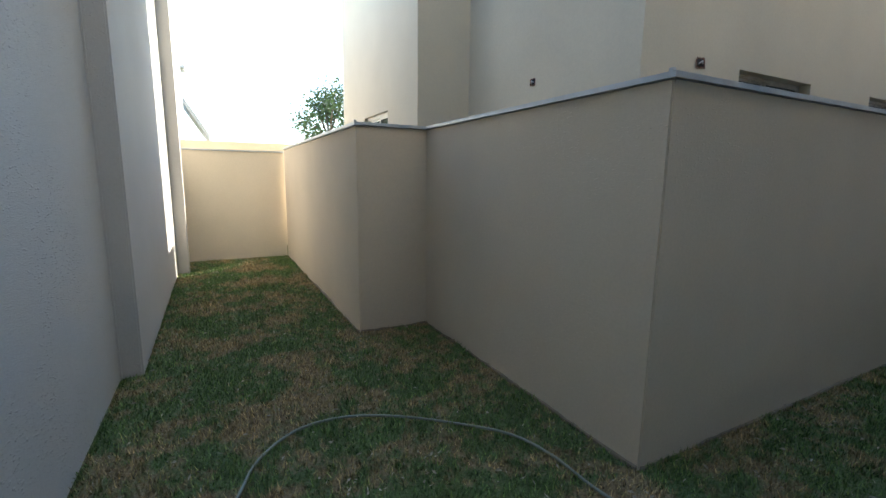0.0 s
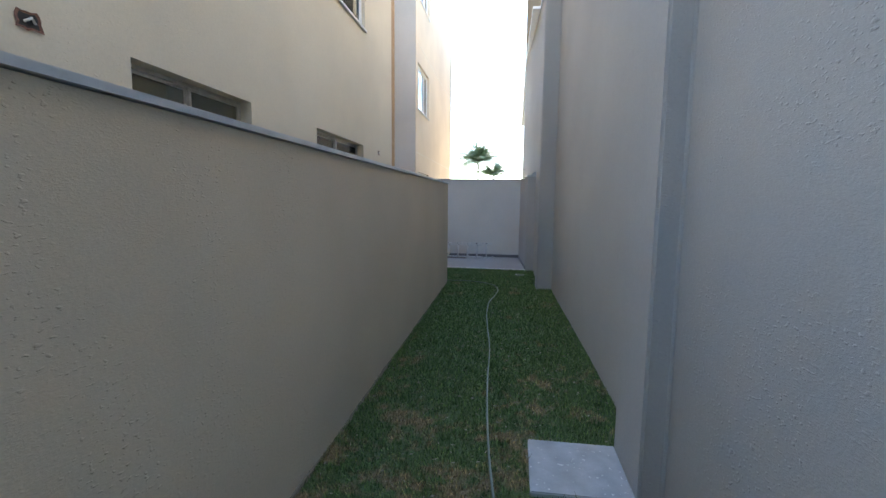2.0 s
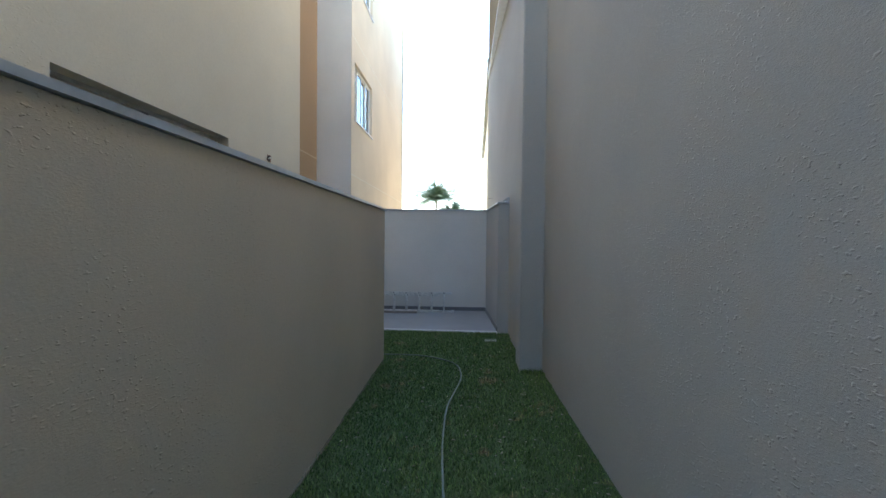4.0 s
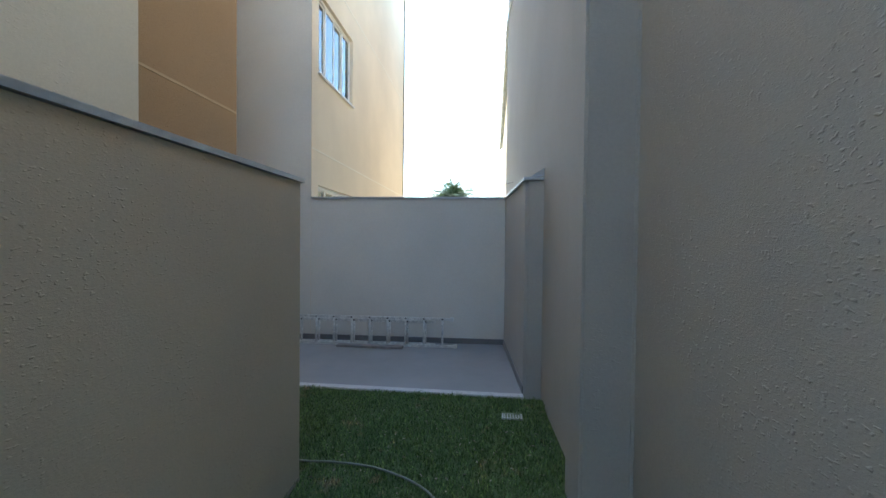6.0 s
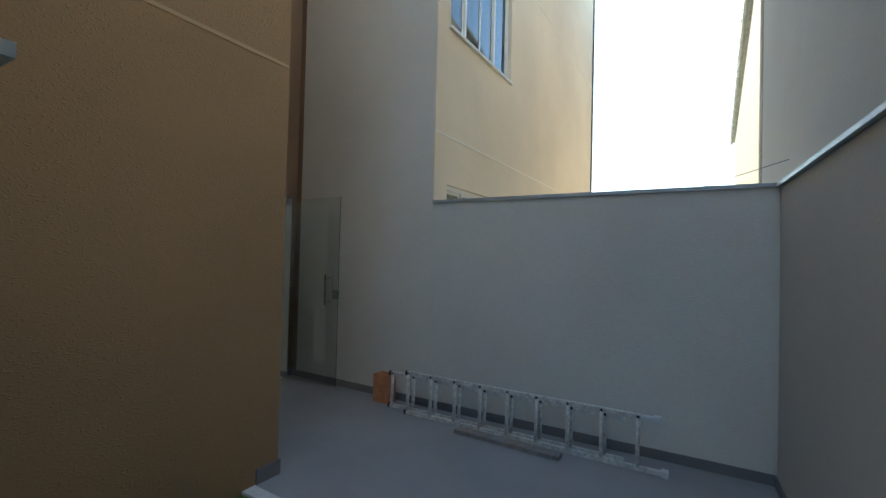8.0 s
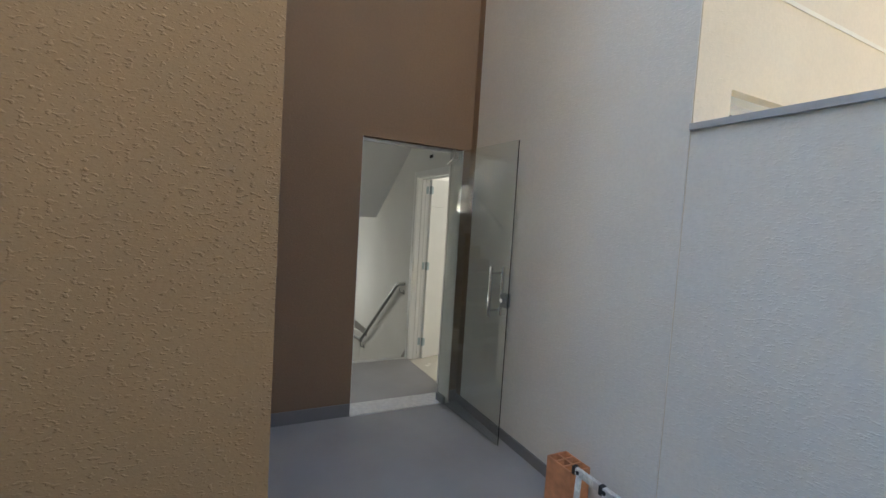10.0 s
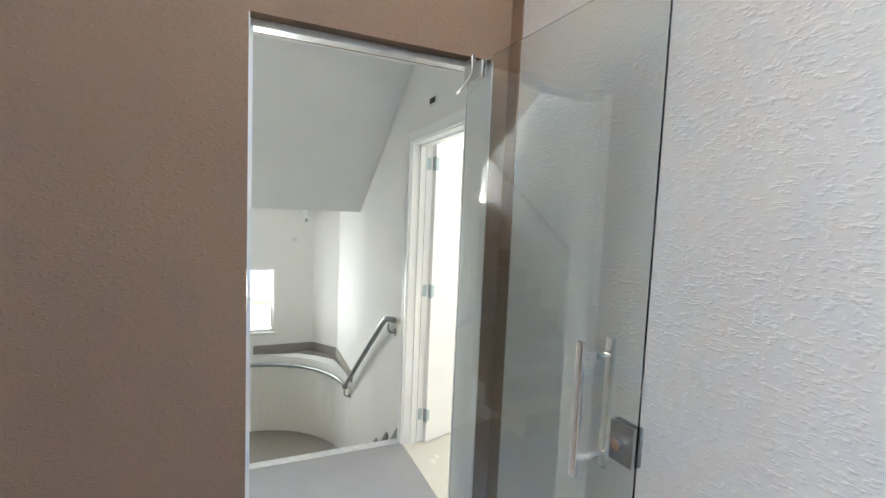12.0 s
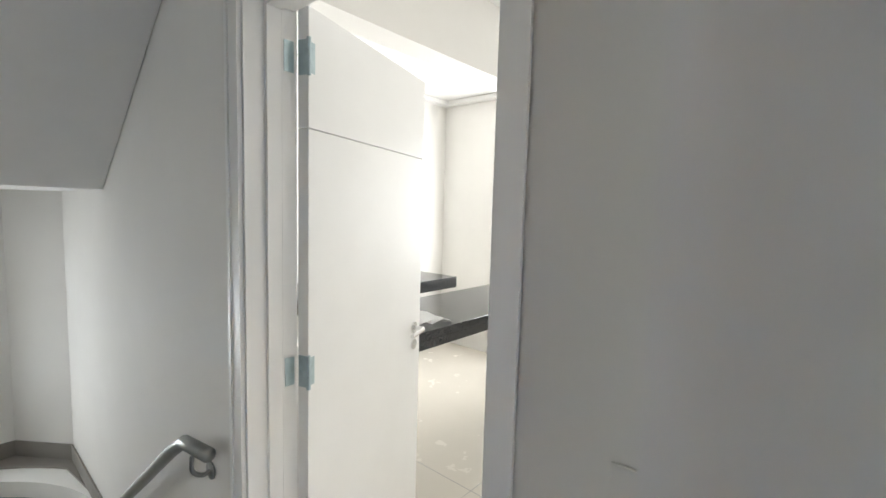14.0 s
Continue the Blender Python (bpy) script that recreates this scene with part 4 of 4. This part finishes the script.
setting("trim_door_track", boxes((-3.50, -3.45, 10.911, 10.923, 0.075, 2.24)), WHITEFRAME, "white closing strip on the door jamb", "trim")

setting("trim_door_reveal", boxes((-3.602, -3.401, 11.795, 11.7995, 0.075, 2.2645), (-3.602, -3.401, 10.9105, 10.9145, 0.075, 2.2645)), WHITE, "white painted reveal of the entrance", "trim")
socket = thing("socket_plate", "white socket plate on the white stair wall", "socket", (-3.622, IY, 1.25))
part("cover", boxes((-3.6595, -3.5845, IY - 0.006, IY - 0.0005, 1.1925, 1.3075), bevel=0.0025), WHITE, socket)

# ---- ladder lying on its side against the terrace wall ----
def bar(bm, p, q, w, h):
    """A bevelled bar of section w (across y) by h from p to q, in the ladder's plane."""
    p, q = Vector(p), Vector(q)
    d = q - p
    m = Matrix.Translation(p) @ d.to_track_quat("X", "Z").to_matrix().to_4x4()
    return box(bm, 0, d.length, -w / 2, w / 2, -h / 2, h / 2, m, 0.003)


ladder = thing("ladder", "paint-splashed aluminium extension ladder lying on its side", "ladder", (-0.45, 11.6, PZ))
for x0, x1, y_low, y_top, zh, shift in ((-1.70, 0.50, 11.632, 11.645, 0.398, 0.012), (-1.45, 0.68, 11.558, 11.568, 0.452, 0.0)):
    zl = PZ + 0.020
    for y, z in ((y_low, zl), (y_top, zh)):
        part("rail", boxes((x0, x1, y - 0.012, y + 0.012, z - 0.019, z + 0.019), bevel=0.004), OLDALU, ladder)
        part("end_cap", boxes((x0 - 0.012, x0 + 0.010, y - 0.015, y + 0.015, z - 0.022, z + 0.022), bevel=0.003), BLACKHOLE, ladder, "dark plastic end cap")
    for k in range(-1 if shift == 0 else -2, 8 if shift == 0 else 7):
        x = -1.176 + 0.254 * k + shift
        part("rung", tube(bmesh.new(), [(x, y_low, zl + 0.012), (x, y_top, zh - 0.012)], 0.0155, 10), OLDALU, ladder, smooth=True)
        part("rivet", tube(bmesh.new(), [(x, y_top - 0.011, zh), (x, y_top - 0.016, zh)], 0.011, 8), BLACKHOLE, ladder, "dark rivet head")
for z, y, x in ((PZ + 0.022, 11.558, 0.68), (0.452, 11.568, 0.63)):
    bm = bmesh.new()
    box(bm, x - 0.01, x + 0.08, y - 0.02, y + 0.02, z - 0.015, z + 0.015, bevel=0.004)
    box(bm, x + 0.075, x + 0.125, y - 0.03, y + 0.03, z - 0.022, z + 0.026, bevel=0.008)
    part("foot", bm, PLASTIC, ladder, "white plastic ladder foot")
for x in (-1.36, -0.95):
    part("guide_bracket", boxes((x, x + 0.05, 11.572, 11.618, PZ + 0.003, PZ + 0.03), bevel=0.003), OLDALU, ladder)


def hollow_brick():
    t = thing("brick", "orange hollow clay brick standing on end", "brick", (-1.845, 11.73, PZ))
    x0, x1, y0, y1, z0, z1 = -1.94, -1.75, 11.665, 11.805, PZ + 0.001, PZ + 0.285
    bm = bmesh.new()
    w = 0.009
    xs = sorted(x for k in range(4) for x in (x0 + (x1 - x0 - w) * k / 3, x0 + (x1 - x0 - w) * k / 3 + w))
    ys = sorted(y for k in range(3) for y in (y0 + (y1 - y0 - w) * k / 2, y0 + (y1 - y0 - w) * k / 2 + w))
    grid = {(a, b, c): bm.verts.new((xs[a], ys[b], z)) for a in range(8) for b in range(6) for c, z in enumerate((z0, z1))}

    def solid(a, b):
        return 0 <= a < 7 and 0 <= b < 5 and (a % 2 == 0 or b % 2 == 0)

    for a in range(7):
        for b in range(5):
            if not solid(a, b):
                continue
            for c in (0, 1):
                bm.faces.new([grid[q] for q in ((a, b, c), (a + 1, b, c), (a + 1, b + 1, c), (a, b + 1, c))])
            for da, db, p, q in ((-1, 0, (a, b), (a, b + 1)), (1, 0, (a + 1, b), (a + 1, b + 1)), (0, -1, (a, b), (a + 1, b)), (0, 1, (a, b + 1), (a + 1, b + 1))):
                if not solid(a + da, b + db):
                    bm.faces.new((grid[(*p, 0)], grid[(*q, 0)], grid[(*q, 1)], grid[(*p, 1)]))
    bmesh.ops.recalc_face_normals(bm, faces=bm.faces[:])
    part("body", bm, CLAY, t)


hollow_brick()
plank = thing("board", "weathered wooden board lying before the ladder", "board", (-0.38, 11.44, PZ))
bm = bmesh.new()
bar(bm, (-0.83, 11.455, PZ + 0.018), (0.08, 11.43, PZ + 0.018), 0.10, 0.032)
part("timber", bm, WOOD, plank)

# ---- lawn: cover slab, drain, hose ----
slab = thing("inspection_cover", "grey cement inspection cover set in the lawn", "inspection cover", (1.55, 2.53, 0))
bm = prism(bmesh.new(), [(1.265, 2.255), (1.822, 2.262), (1.826, 2.80), (1.277, 2.80)], -0.05, 0.028)
bmesh.ops.bevel(bm, geom=bm.edges[:], offset=0.006, segments=2, affect="EDGES")
part("slab", bm, COVER, slab)
drain = thing("drain_grate", "grey plastic drain grate half sunk in grass", "drain", (1.41, 9.42, 0))
part("frame", boxes((1.325, 1.50, 9.36, 9.375, 0, 0.020), (1.325, 1.50, 9.465, 9.48, 0, 0.020), (1.325, 1.34, 9.375, 9.465, 0, 0.020), (1.485, 1.50, 9.375, 9.465, 0, 0.020)), GRATE, drain)
for k in range(6):
    part("slat", boxes((1.345 + 0.024 * k, 1.357 + 0.024 * k, 9.375, 9.465, 0.008, 0.018)), GRATE, drain)
part("pit", boxes((1.34, 1.485, 9.375, 9.465, -0.02, 0.004)), BLACKHOLE, drain)

hose = thing("garden_hose", "pale green garden hose winding over the lawn", "hose", (0.9, 3, 0.02))
line = [(-0.45, -2.1), (-0.58, -1.85), (-0.9, -1.7), (-1.10, -1.47), (-1.12, -1.2), (-0.98, -0.93), (-0.78, -0.65), (-0.53, -0.42), (-0.27, -0.33), (0.07, -0.30), (0.45, -0.18), (0.85, 0.12), (1.15, 0.55), (1.24, 1.08), (1.14, 1.67), (1.05, 2.34), (1.0, 3.0), (0.97, 3.75), (0.955, 4.6), (0.89, 5.5), (0.86, 6.1), (0.87, 6.7), (0.93, 7.15), (0.985, 7.55), (0.95, 7.95), (0.80, 8.22), (0.5, 8.4), (0.2, 8.47), (-0.15, 8.47), (-0.5, 8.5)]
bm = bmesh.new()
tube(bm, smooth_line([(x, y, 0.024 + 0.006 * math.sin(x * 7 + y * 5)) for x, y in line], 8), 0.0078, 8)
part("tube", bm, HOSE, hose, smooth=True)


# ---- grass ----
def inside(x, y):
    if y > 9.79 - 0.031 * x or y < -2.47:
        return False
    if x > 0:
        lim = 1.94 if y < 2.27 else 1.82 if y < 2.82 else 1.975 if y < 4.6 else 1.93 if y < 7.93 else 1.655 if y < 8.4 else 1.71
        return x < lim and not (x > 1.26 and 2.25 < y < 2.81) and not (1.32 < x < 1.505 and 9.35 < y < 9.49)
    if y > 8.30:
        return x > -1.49
    if x < -2.52:
        return -2.34 < y < -0.69 and x > -6.95 and not (-6.22 < x < -6.03 and y < -2.19)
    return y < -0.01 and (y > -2.47 if x > -2.35 else y > -2.34)


def rise(x, y):
    """The turf swells up to the terrace edging."""
    return 0.046 * max(0.0, min(1.0, (y - (9.34 - 0.031 * x)) / 0.42))


bank = bmesh.new()
rows = [[bank.verts.new((x, 9.34 - 0.031 * x + 0.475 * k / 6, rise(x, 9.34 - 0.031 * x + 0.475 * k / 6) + 0.001 - (0.008 if k == 0 else 0))) for k in range(7)] for x in (-1.5, -0.75, 0.0, 0.65, 1.31, 1.71)]
for a, b in zip(rows, rows[1:]):
    for k in range(6):
        bank.faces.new((a[k], b[k], b[k + 1], a[k + 1]))
setting("ground_bank", bank, SOD, "turf swelling up to the terrace edging", "ground")


def grass(count, seed):
    rng = np.random.default_rng(seed)
    xs = np.concatenate([rng.uniform(0, 1.98, int(count * 0.62)), rng.uniform(-6.95, 0, int(count * 0.36)), rng.uniform(-1.5, 0, int(count * 0.06))])
    ys = np.concatenate([rng.uniform(-2.47, 9.75, int(count * 0.62)), rng.uniform(-2.47, 0, int(count * 0.36)), rng.uniform(8.3, 9.75, int(count * 0.06))])
    keep = [i for i in range(len(xs)) if inside(xs[i], ys[i])]
    xs, ys = xs[keep], ys[keep]
    n = len(xs)
    a, lean, h = rng.uniform(0, 2 * np.pi, n), rng.uniform(0.1, 1.1, n), rng.uniform(0.014, 0.042, n)
    clump = np.array([noise.noise(Vector((x * 5, y * 5, 0))) for x, y in zip(xs, ys)])
    h *= 1 + 0.55 * clump
    w = rng.uniform(0.0026, 0.0050, n)
    base = np.array([rise(x, y) for x, y in zip(xs, ys)])
    dx, dy = np.cos(a), np.sin(a)
    v = np.zeros((n, 3, 3))
    v[:, 0] = np.stack([xs - dy * w, ys + dx * w, base], 1)
    v[:, 1] = np.stack([xs + dy * w, ys - dx * w, base], 1)
    v[:, 2] = np.stack([xs + dx * h * lean, ys + dy * h * lean, base + h], 1)
    me = bpy.data.meshes.new("grass")
    me.from_pydata(v.reshape(-1, 3).tolist(), [], np.arange(3 * n).reshape(-1, 3).tolist())
    me.materials.append(BLADE)
    return tagged(new("grass", me), "short patchy lawn of green and straw-dry blades", "grass", kind="stuff")


grass(260000, 11)


def litter(count, seed):
    """Dry leaf and straw scraps lying in the lawn."""
    rnd = random.Random(seed)
    vs, fs = [], []
    while count:
        x, y = (rnd.uniform(0, 1.95), rnd.uniform(-2.4, 9.6)) if rnd.random() < 0.6 else (rnd.uniform(-6.9, 0), rnd.uniform(-2.4, -0.1))
        if not inside(x, y):
            continue
        count -= 1
        a, l, w, z = rnd.uniform(0, 6.28), rnd.uniform(0.010, 0.045), rnd.uniform(0.003, 0.011), rnd.uniform(0.014, 0.03)
        c, s = math.cos(a), math.sin(a)
        i = len(vs)
        vs += [(x - c * l / 2, y - s * l / 2, z), (x - s * w / 2, y + c * w / 2, z + rnd.uniform(0, 0.012)), (x + c * l / 2, y + s * l / 2, z + rnd.uniform(-0.006, 0.01)), (x + s * w / 2, y - c * w / 2, z)]
        fs += [(i, i + 1, i + 2), (i, i + 2, i + 3)]
    me = bpy.data.meshes.new("leaf_litter")
    me.from_pydata(vs, [], fs)
    me.materials.append(LITTER)
    tagged(new("leaf_litter", me), "scattered dry leaf scraps on the lawn", "leaf litter", kind="stuff")


litter(2600, 5)


def edge_tufts(seed):
    """Longer grass and soil crumbs along the foot of the walls."""
    rng = random.Random(seed)
    vs, fs = [], []
    runs = [((0.012, 0), (0.012, 8.28)), ((1.93, -2.4), (1.93, 2.25)), ((1.97, 2.85), (1.92, 7.9)), ((1.67, 7.92), (1.92, 7.92)), ((1.65, 7.95), (1.65, 8.4)), ((1.74, 8.5), (1.70, 9.7)), ((-2.5, -0.012), (0, -0.012)), ((-2.505, -0.66), (-2.505, -0.02)), ((-6.9, -0.69), (-2.53, -0.69)), ((-6.9, -2.33), (-2.4, -2.33)), ((-2.3, -2.46), (1.9, -2.48)), ((-1.45, 9.83), (1.5, 9.74))]
    for (ax, ay), (bx, by) in runs:
        n = int(math.hypot(bx - ax, by - ay) * 260)
        for _ in range(n):
            t = rng.random()
            x, y = ax + (bx - ax) * t + rng.gauss(0, 0.006), ay + (by - ay) * t + rng.gauss(0, 0.006)
            k = 0.5 + max(0, noise.noise(Vector((x * 3, y * 3, 4)))) * 1.6
            h, a, w = rng.uniform(0.015, 0.045) * k, rng.uniform(0, 6.28), rng.uniform(0.002, 0.004)
            i = len(vs)
            z = rise(x, y)
            vs += [(x - w, y - w, z), (x + w, y + w, z), (x + math.cos(a) * h * 0.4, y + math.sin(a) * h * 0.4, z + h)]
            fs.append((i, i + 1, i + 2))
    me = bpy.data.meshes.new("grass_edge")
    me.from_pydata(vs, [], fs)
    me.materials.append(BLADE)
    tagged(new("grass_edge", me), "longer uncut grass along the wall feet", "grass", kind="stuff")


edge_tufts(2)


# ---- trees and distance ----
def leaf_tree(at, height, radius, count, seed):
    t = thing("tree", "green leafy tree rising behind the walls", "tree", at)
    rnd = random.Random(seed)
    x0, y0, z0 = at
    fork = height - radius * 1.2
    bm = bmesh.new()
    tube(bm, [(x0, y0, z0), (x0 + 0.05, y0, z0 + fork * 0.6), (x0, y0 + 0.05, z0 + fork)], [0.17, 0.13, 0.10], 8)
    part("trunk", bm, BARK, t)
    tips = []
    for k in range(11):
        a, r = rnd.uniform(0, 6.28), radius * rnd.uniform(0.45, 1.0)
        tip = Vector((x0 + math.cos(a) * r, y0 + math.sin(a) * r, z0 + height - radius + rnd.uniform(-0.7, 0.95) * radius))
        mid = Vector((x0, y0, z0 + fork)).lerp(tip, 0.5) + Vector((0, 0, 0.15))
        bm = bmesh.new()
        tube(bm, [(x0, y0, z0 + fork - 0.1), mid, tip], [0.06, 0.035, 0.012], 6)
        part("limb", bm, BARK, t)
        tips += [tip, mid.lerp(tip, 0.5)]
    vs, fs = [], []
    for _ in range(count):
        c = rnd.choice(tips) + Vector((rnd.gauss(0, 1), rnd.gauss(0, 1), rnd.gauss(0, 0.9))) * radius * 0.17
        u = Vector((rnd.gauss(0, 1), rnd.gauss(0, 1), rnd.gauss(0, 0.6))).normalized() * rnd.uniform(0.05, 0.10)
        v = u.cross(Vector((rnd.gauss(0, 1), rnd.gauss(0, 1), rnd.gauss(0, 1)))).normalized() * u.length * 0.5
        i = len(vs)
        vs += [c - u, c + v, c + u, c - v]
        fs.append((i, i + 1, i + 2, i + 3))
    me = bpy.data.meshes.new("crown")
    me.from_pydata(vs, [], fs)
    me.materials.append(LEAF)
    ob = new("crown", me)
    ob.parent, ob.matrix_parent_inverse = t, t.matrix_basis.inverted()


leaf_tree((-18.4, 2.8, 0), 5.15, 1.75, 5600, 21)


def palm(at, height, length, fronds, seed):
    t = thing("palm_tree", "feathery palm standing in the distance", "palm tree", at)
    rnd = random.Random(seed)
    x0, y0, z0 = at
    bm = bmesh.new()
    tube(bm, [(x0, y0, z0), (x0 + 0.05, y0, z0 + height * 0.5), (x0, y0, z0 + height)], [0.16, 0.12, 0.10], 8)
    part("trunk", bm, BARK, t)
    for k in range(fronds):
        a, up = k * 2.4, rnd.uniform(0.0, 1.5)
        l = length * rnd.uniform(0.8, 1.1)
        d = Vector((math.cos(a), math.sin(a), 0))
        side = d.cross(Vector((0, 0, 1)))
        vs = [Vector((x0, y0, z0 + height)) + d * l * q * math.cos(up * 0.85) + Vector((0, 0, l * (math.sin(up) * q - 0.42 * q * q))) for q in (s / 34 for s in range(35))]
        fs = []
        for s in range(34):
            w = 0.30 * l * math.sin(math.pi * min(1, 0.15 + s / 34 * 0.83))
            for sg in (-1, 1):
                fs.append((s, s + 1, len(vs)))
                vs.append(vs[s] + side * sg * w * rnd.uniform(0.8, 1.1) + d * w * 0.4 - Vector((0, 0, w * rnd.uniform(0.1, 0.7))))
        me = bpy.data.meshes.new("frond")
        me.from_pydata(vs, [], fs)
        me.materials.append(PALMLEAF)
        ob = new("frond", me)
        ob.parent, ob.matrix_parent_inverse = t, t.matrix_basis.inverted()


palm((-3.47, 70, 0), 7.7, 4.8, 34, 4)
palm((-1.07, 70, 0), 5.5, 3.4, 26, 9)

nh = thing("neighbour_house", "cream house with a clay tile roof, far off", "house", (5.5, 20, 0))


def roof_z(y):
    return 6.1 + (27.0 - y) * 0.2


bm = bmesh.new()
plan = [(1.562, 14.12), (1.93, 20.0), (2.0, 27.0), (9.0, 27.0), (9.0, 14.12)]
foot = [bm.verts.new((x, y, 0)) for x, y in plan]
head = [bm.verts.new((x, y, roof_z(y))) for x, y in plan]
bm.faces.new(head)
for i in range(5):
    bm.faces.new((foot[i], foot[(i + 1) % 5], head[(i + 1) % 5], head[i]))
bmesh.ops.recalc_face_normals(bm, faces=bm.faces[:])
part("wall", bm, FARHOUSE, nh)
bm = bmesh.new()
under = [(1.84, 18.6), (1.96, 27.4), (9.3, 27.4), (9.3, 18.6)]
lo = [bm.verts.new((x, y, roof_z(y) + 0.002)) for x, y in under]
hi = [bm.verts.new((x, y, roof_z(y) + 0.10)) for x, y in under]
bm.faces.new(hi)
bm.faces.new(lo[::-1])
for i in range(4):
    bm.faces.new((lo[i], lo[(i + 1) % 4], hi[(i + 1) % 4], hi[i]))
roof = part("roof", bm, ROOFTILE, nh)
for k in range(25):
    y = 18.7 + 0.36 * k
    x = 1.80 + 0.0136 * (y - 18.6)
    bm = bmesh.new()
    tube(bm, [(x, y - 0.05, roof_z(y) + 0.17), (x, y + 0.34, roof_z(y + 0.34) + 0.10)], [0.085, 0.05], 8)
    part("verge_tile", bm, ROOFTILE, roof)
nh2 = thing("neighbour_house", "white house with a steep roof edge beyond the wall", "house", (-15, -4, 0))
part("wall", boxes((-19.0, -13.2, -8.0, -2.6, 0, 3.4)), WHITE, nh2)
part("roof", slab_side(bmesh.new(), [(-3.6, 5.55), (-1.80, 2.55), (-1.80, 2.40), (-3.6, 5.35)], "x", -16.5, -13.0), CONCRETE, nh2)
part("vent", boxes((-13.6, -13.1, -2.62, -2.40, 3.4, 4.28), (-13.7, -13.0, -2.72, -2.30, 4.281, 4.34)), CONCRETE, nh2)
wall("wall_neighbour_west", (-11.0, 7.5), (-11.0, 16.0), 0.15, 0, 4.5, WHITE, "white neighbour wall beyond the stair window")
setting("trim_neighbour_band", boxes((-11.001, -10.95, 7.5, 16.0, 0.05, 0.16)), SAND, "cream band across the white neighbour wall", "trim")
wall("wall_boundary_west", (-8.3, 8.2), (-8.3, 13.4), 0.15, -0.1, 2.1, DIMWHITE, "white boundary wall seen through the stair window")
setting("trim_boundary_plinth", boxes((-8.299, -8.285, 8.2, 13.4, -0.05, 0.33)), PAVE, "cream plinth at the foot of the boundary wall", "trim")
setting("trim_boundary_band", boxes((-8.299, -8.27, 8.2, 13.4, 0.331, 0.385)), STEPTILE, "grey band on top of the cream plinth", "trim")
setting("pavement_west", boxes((-10.99, -7.62, 7.5, 16.0, -0.05, 0.02)), MARBLE, "pale paving between the houses", "pavement")
# unseen slab behind the terrace wall, added to throw warm light on the wing
setting("pavement_bounce", boxes((-1.36, 25.0, 12.8, 60.0, -0.05, 0.02)), PAVE, "unseen sandy paving added to bounce light onto the wing", "pavement")
for k, (za, zb) in enumerate(((2.60, 2.47),)):
    c = thing("cable", "thin black overhead cable between the houses", "cable", (-1.36, 19.1, za), "overhead cables")
    bm = bmesh.new()
    tube(bm, [(-1.38 + 2.99 * q, 19.15 - 6.45 * q, za + (zb - za) * q - 0.12 * q * (1 - q)) for q in (i / 12 for i in range(13))], 0.004, 5)
    part("wire", bm, CABLE, c)
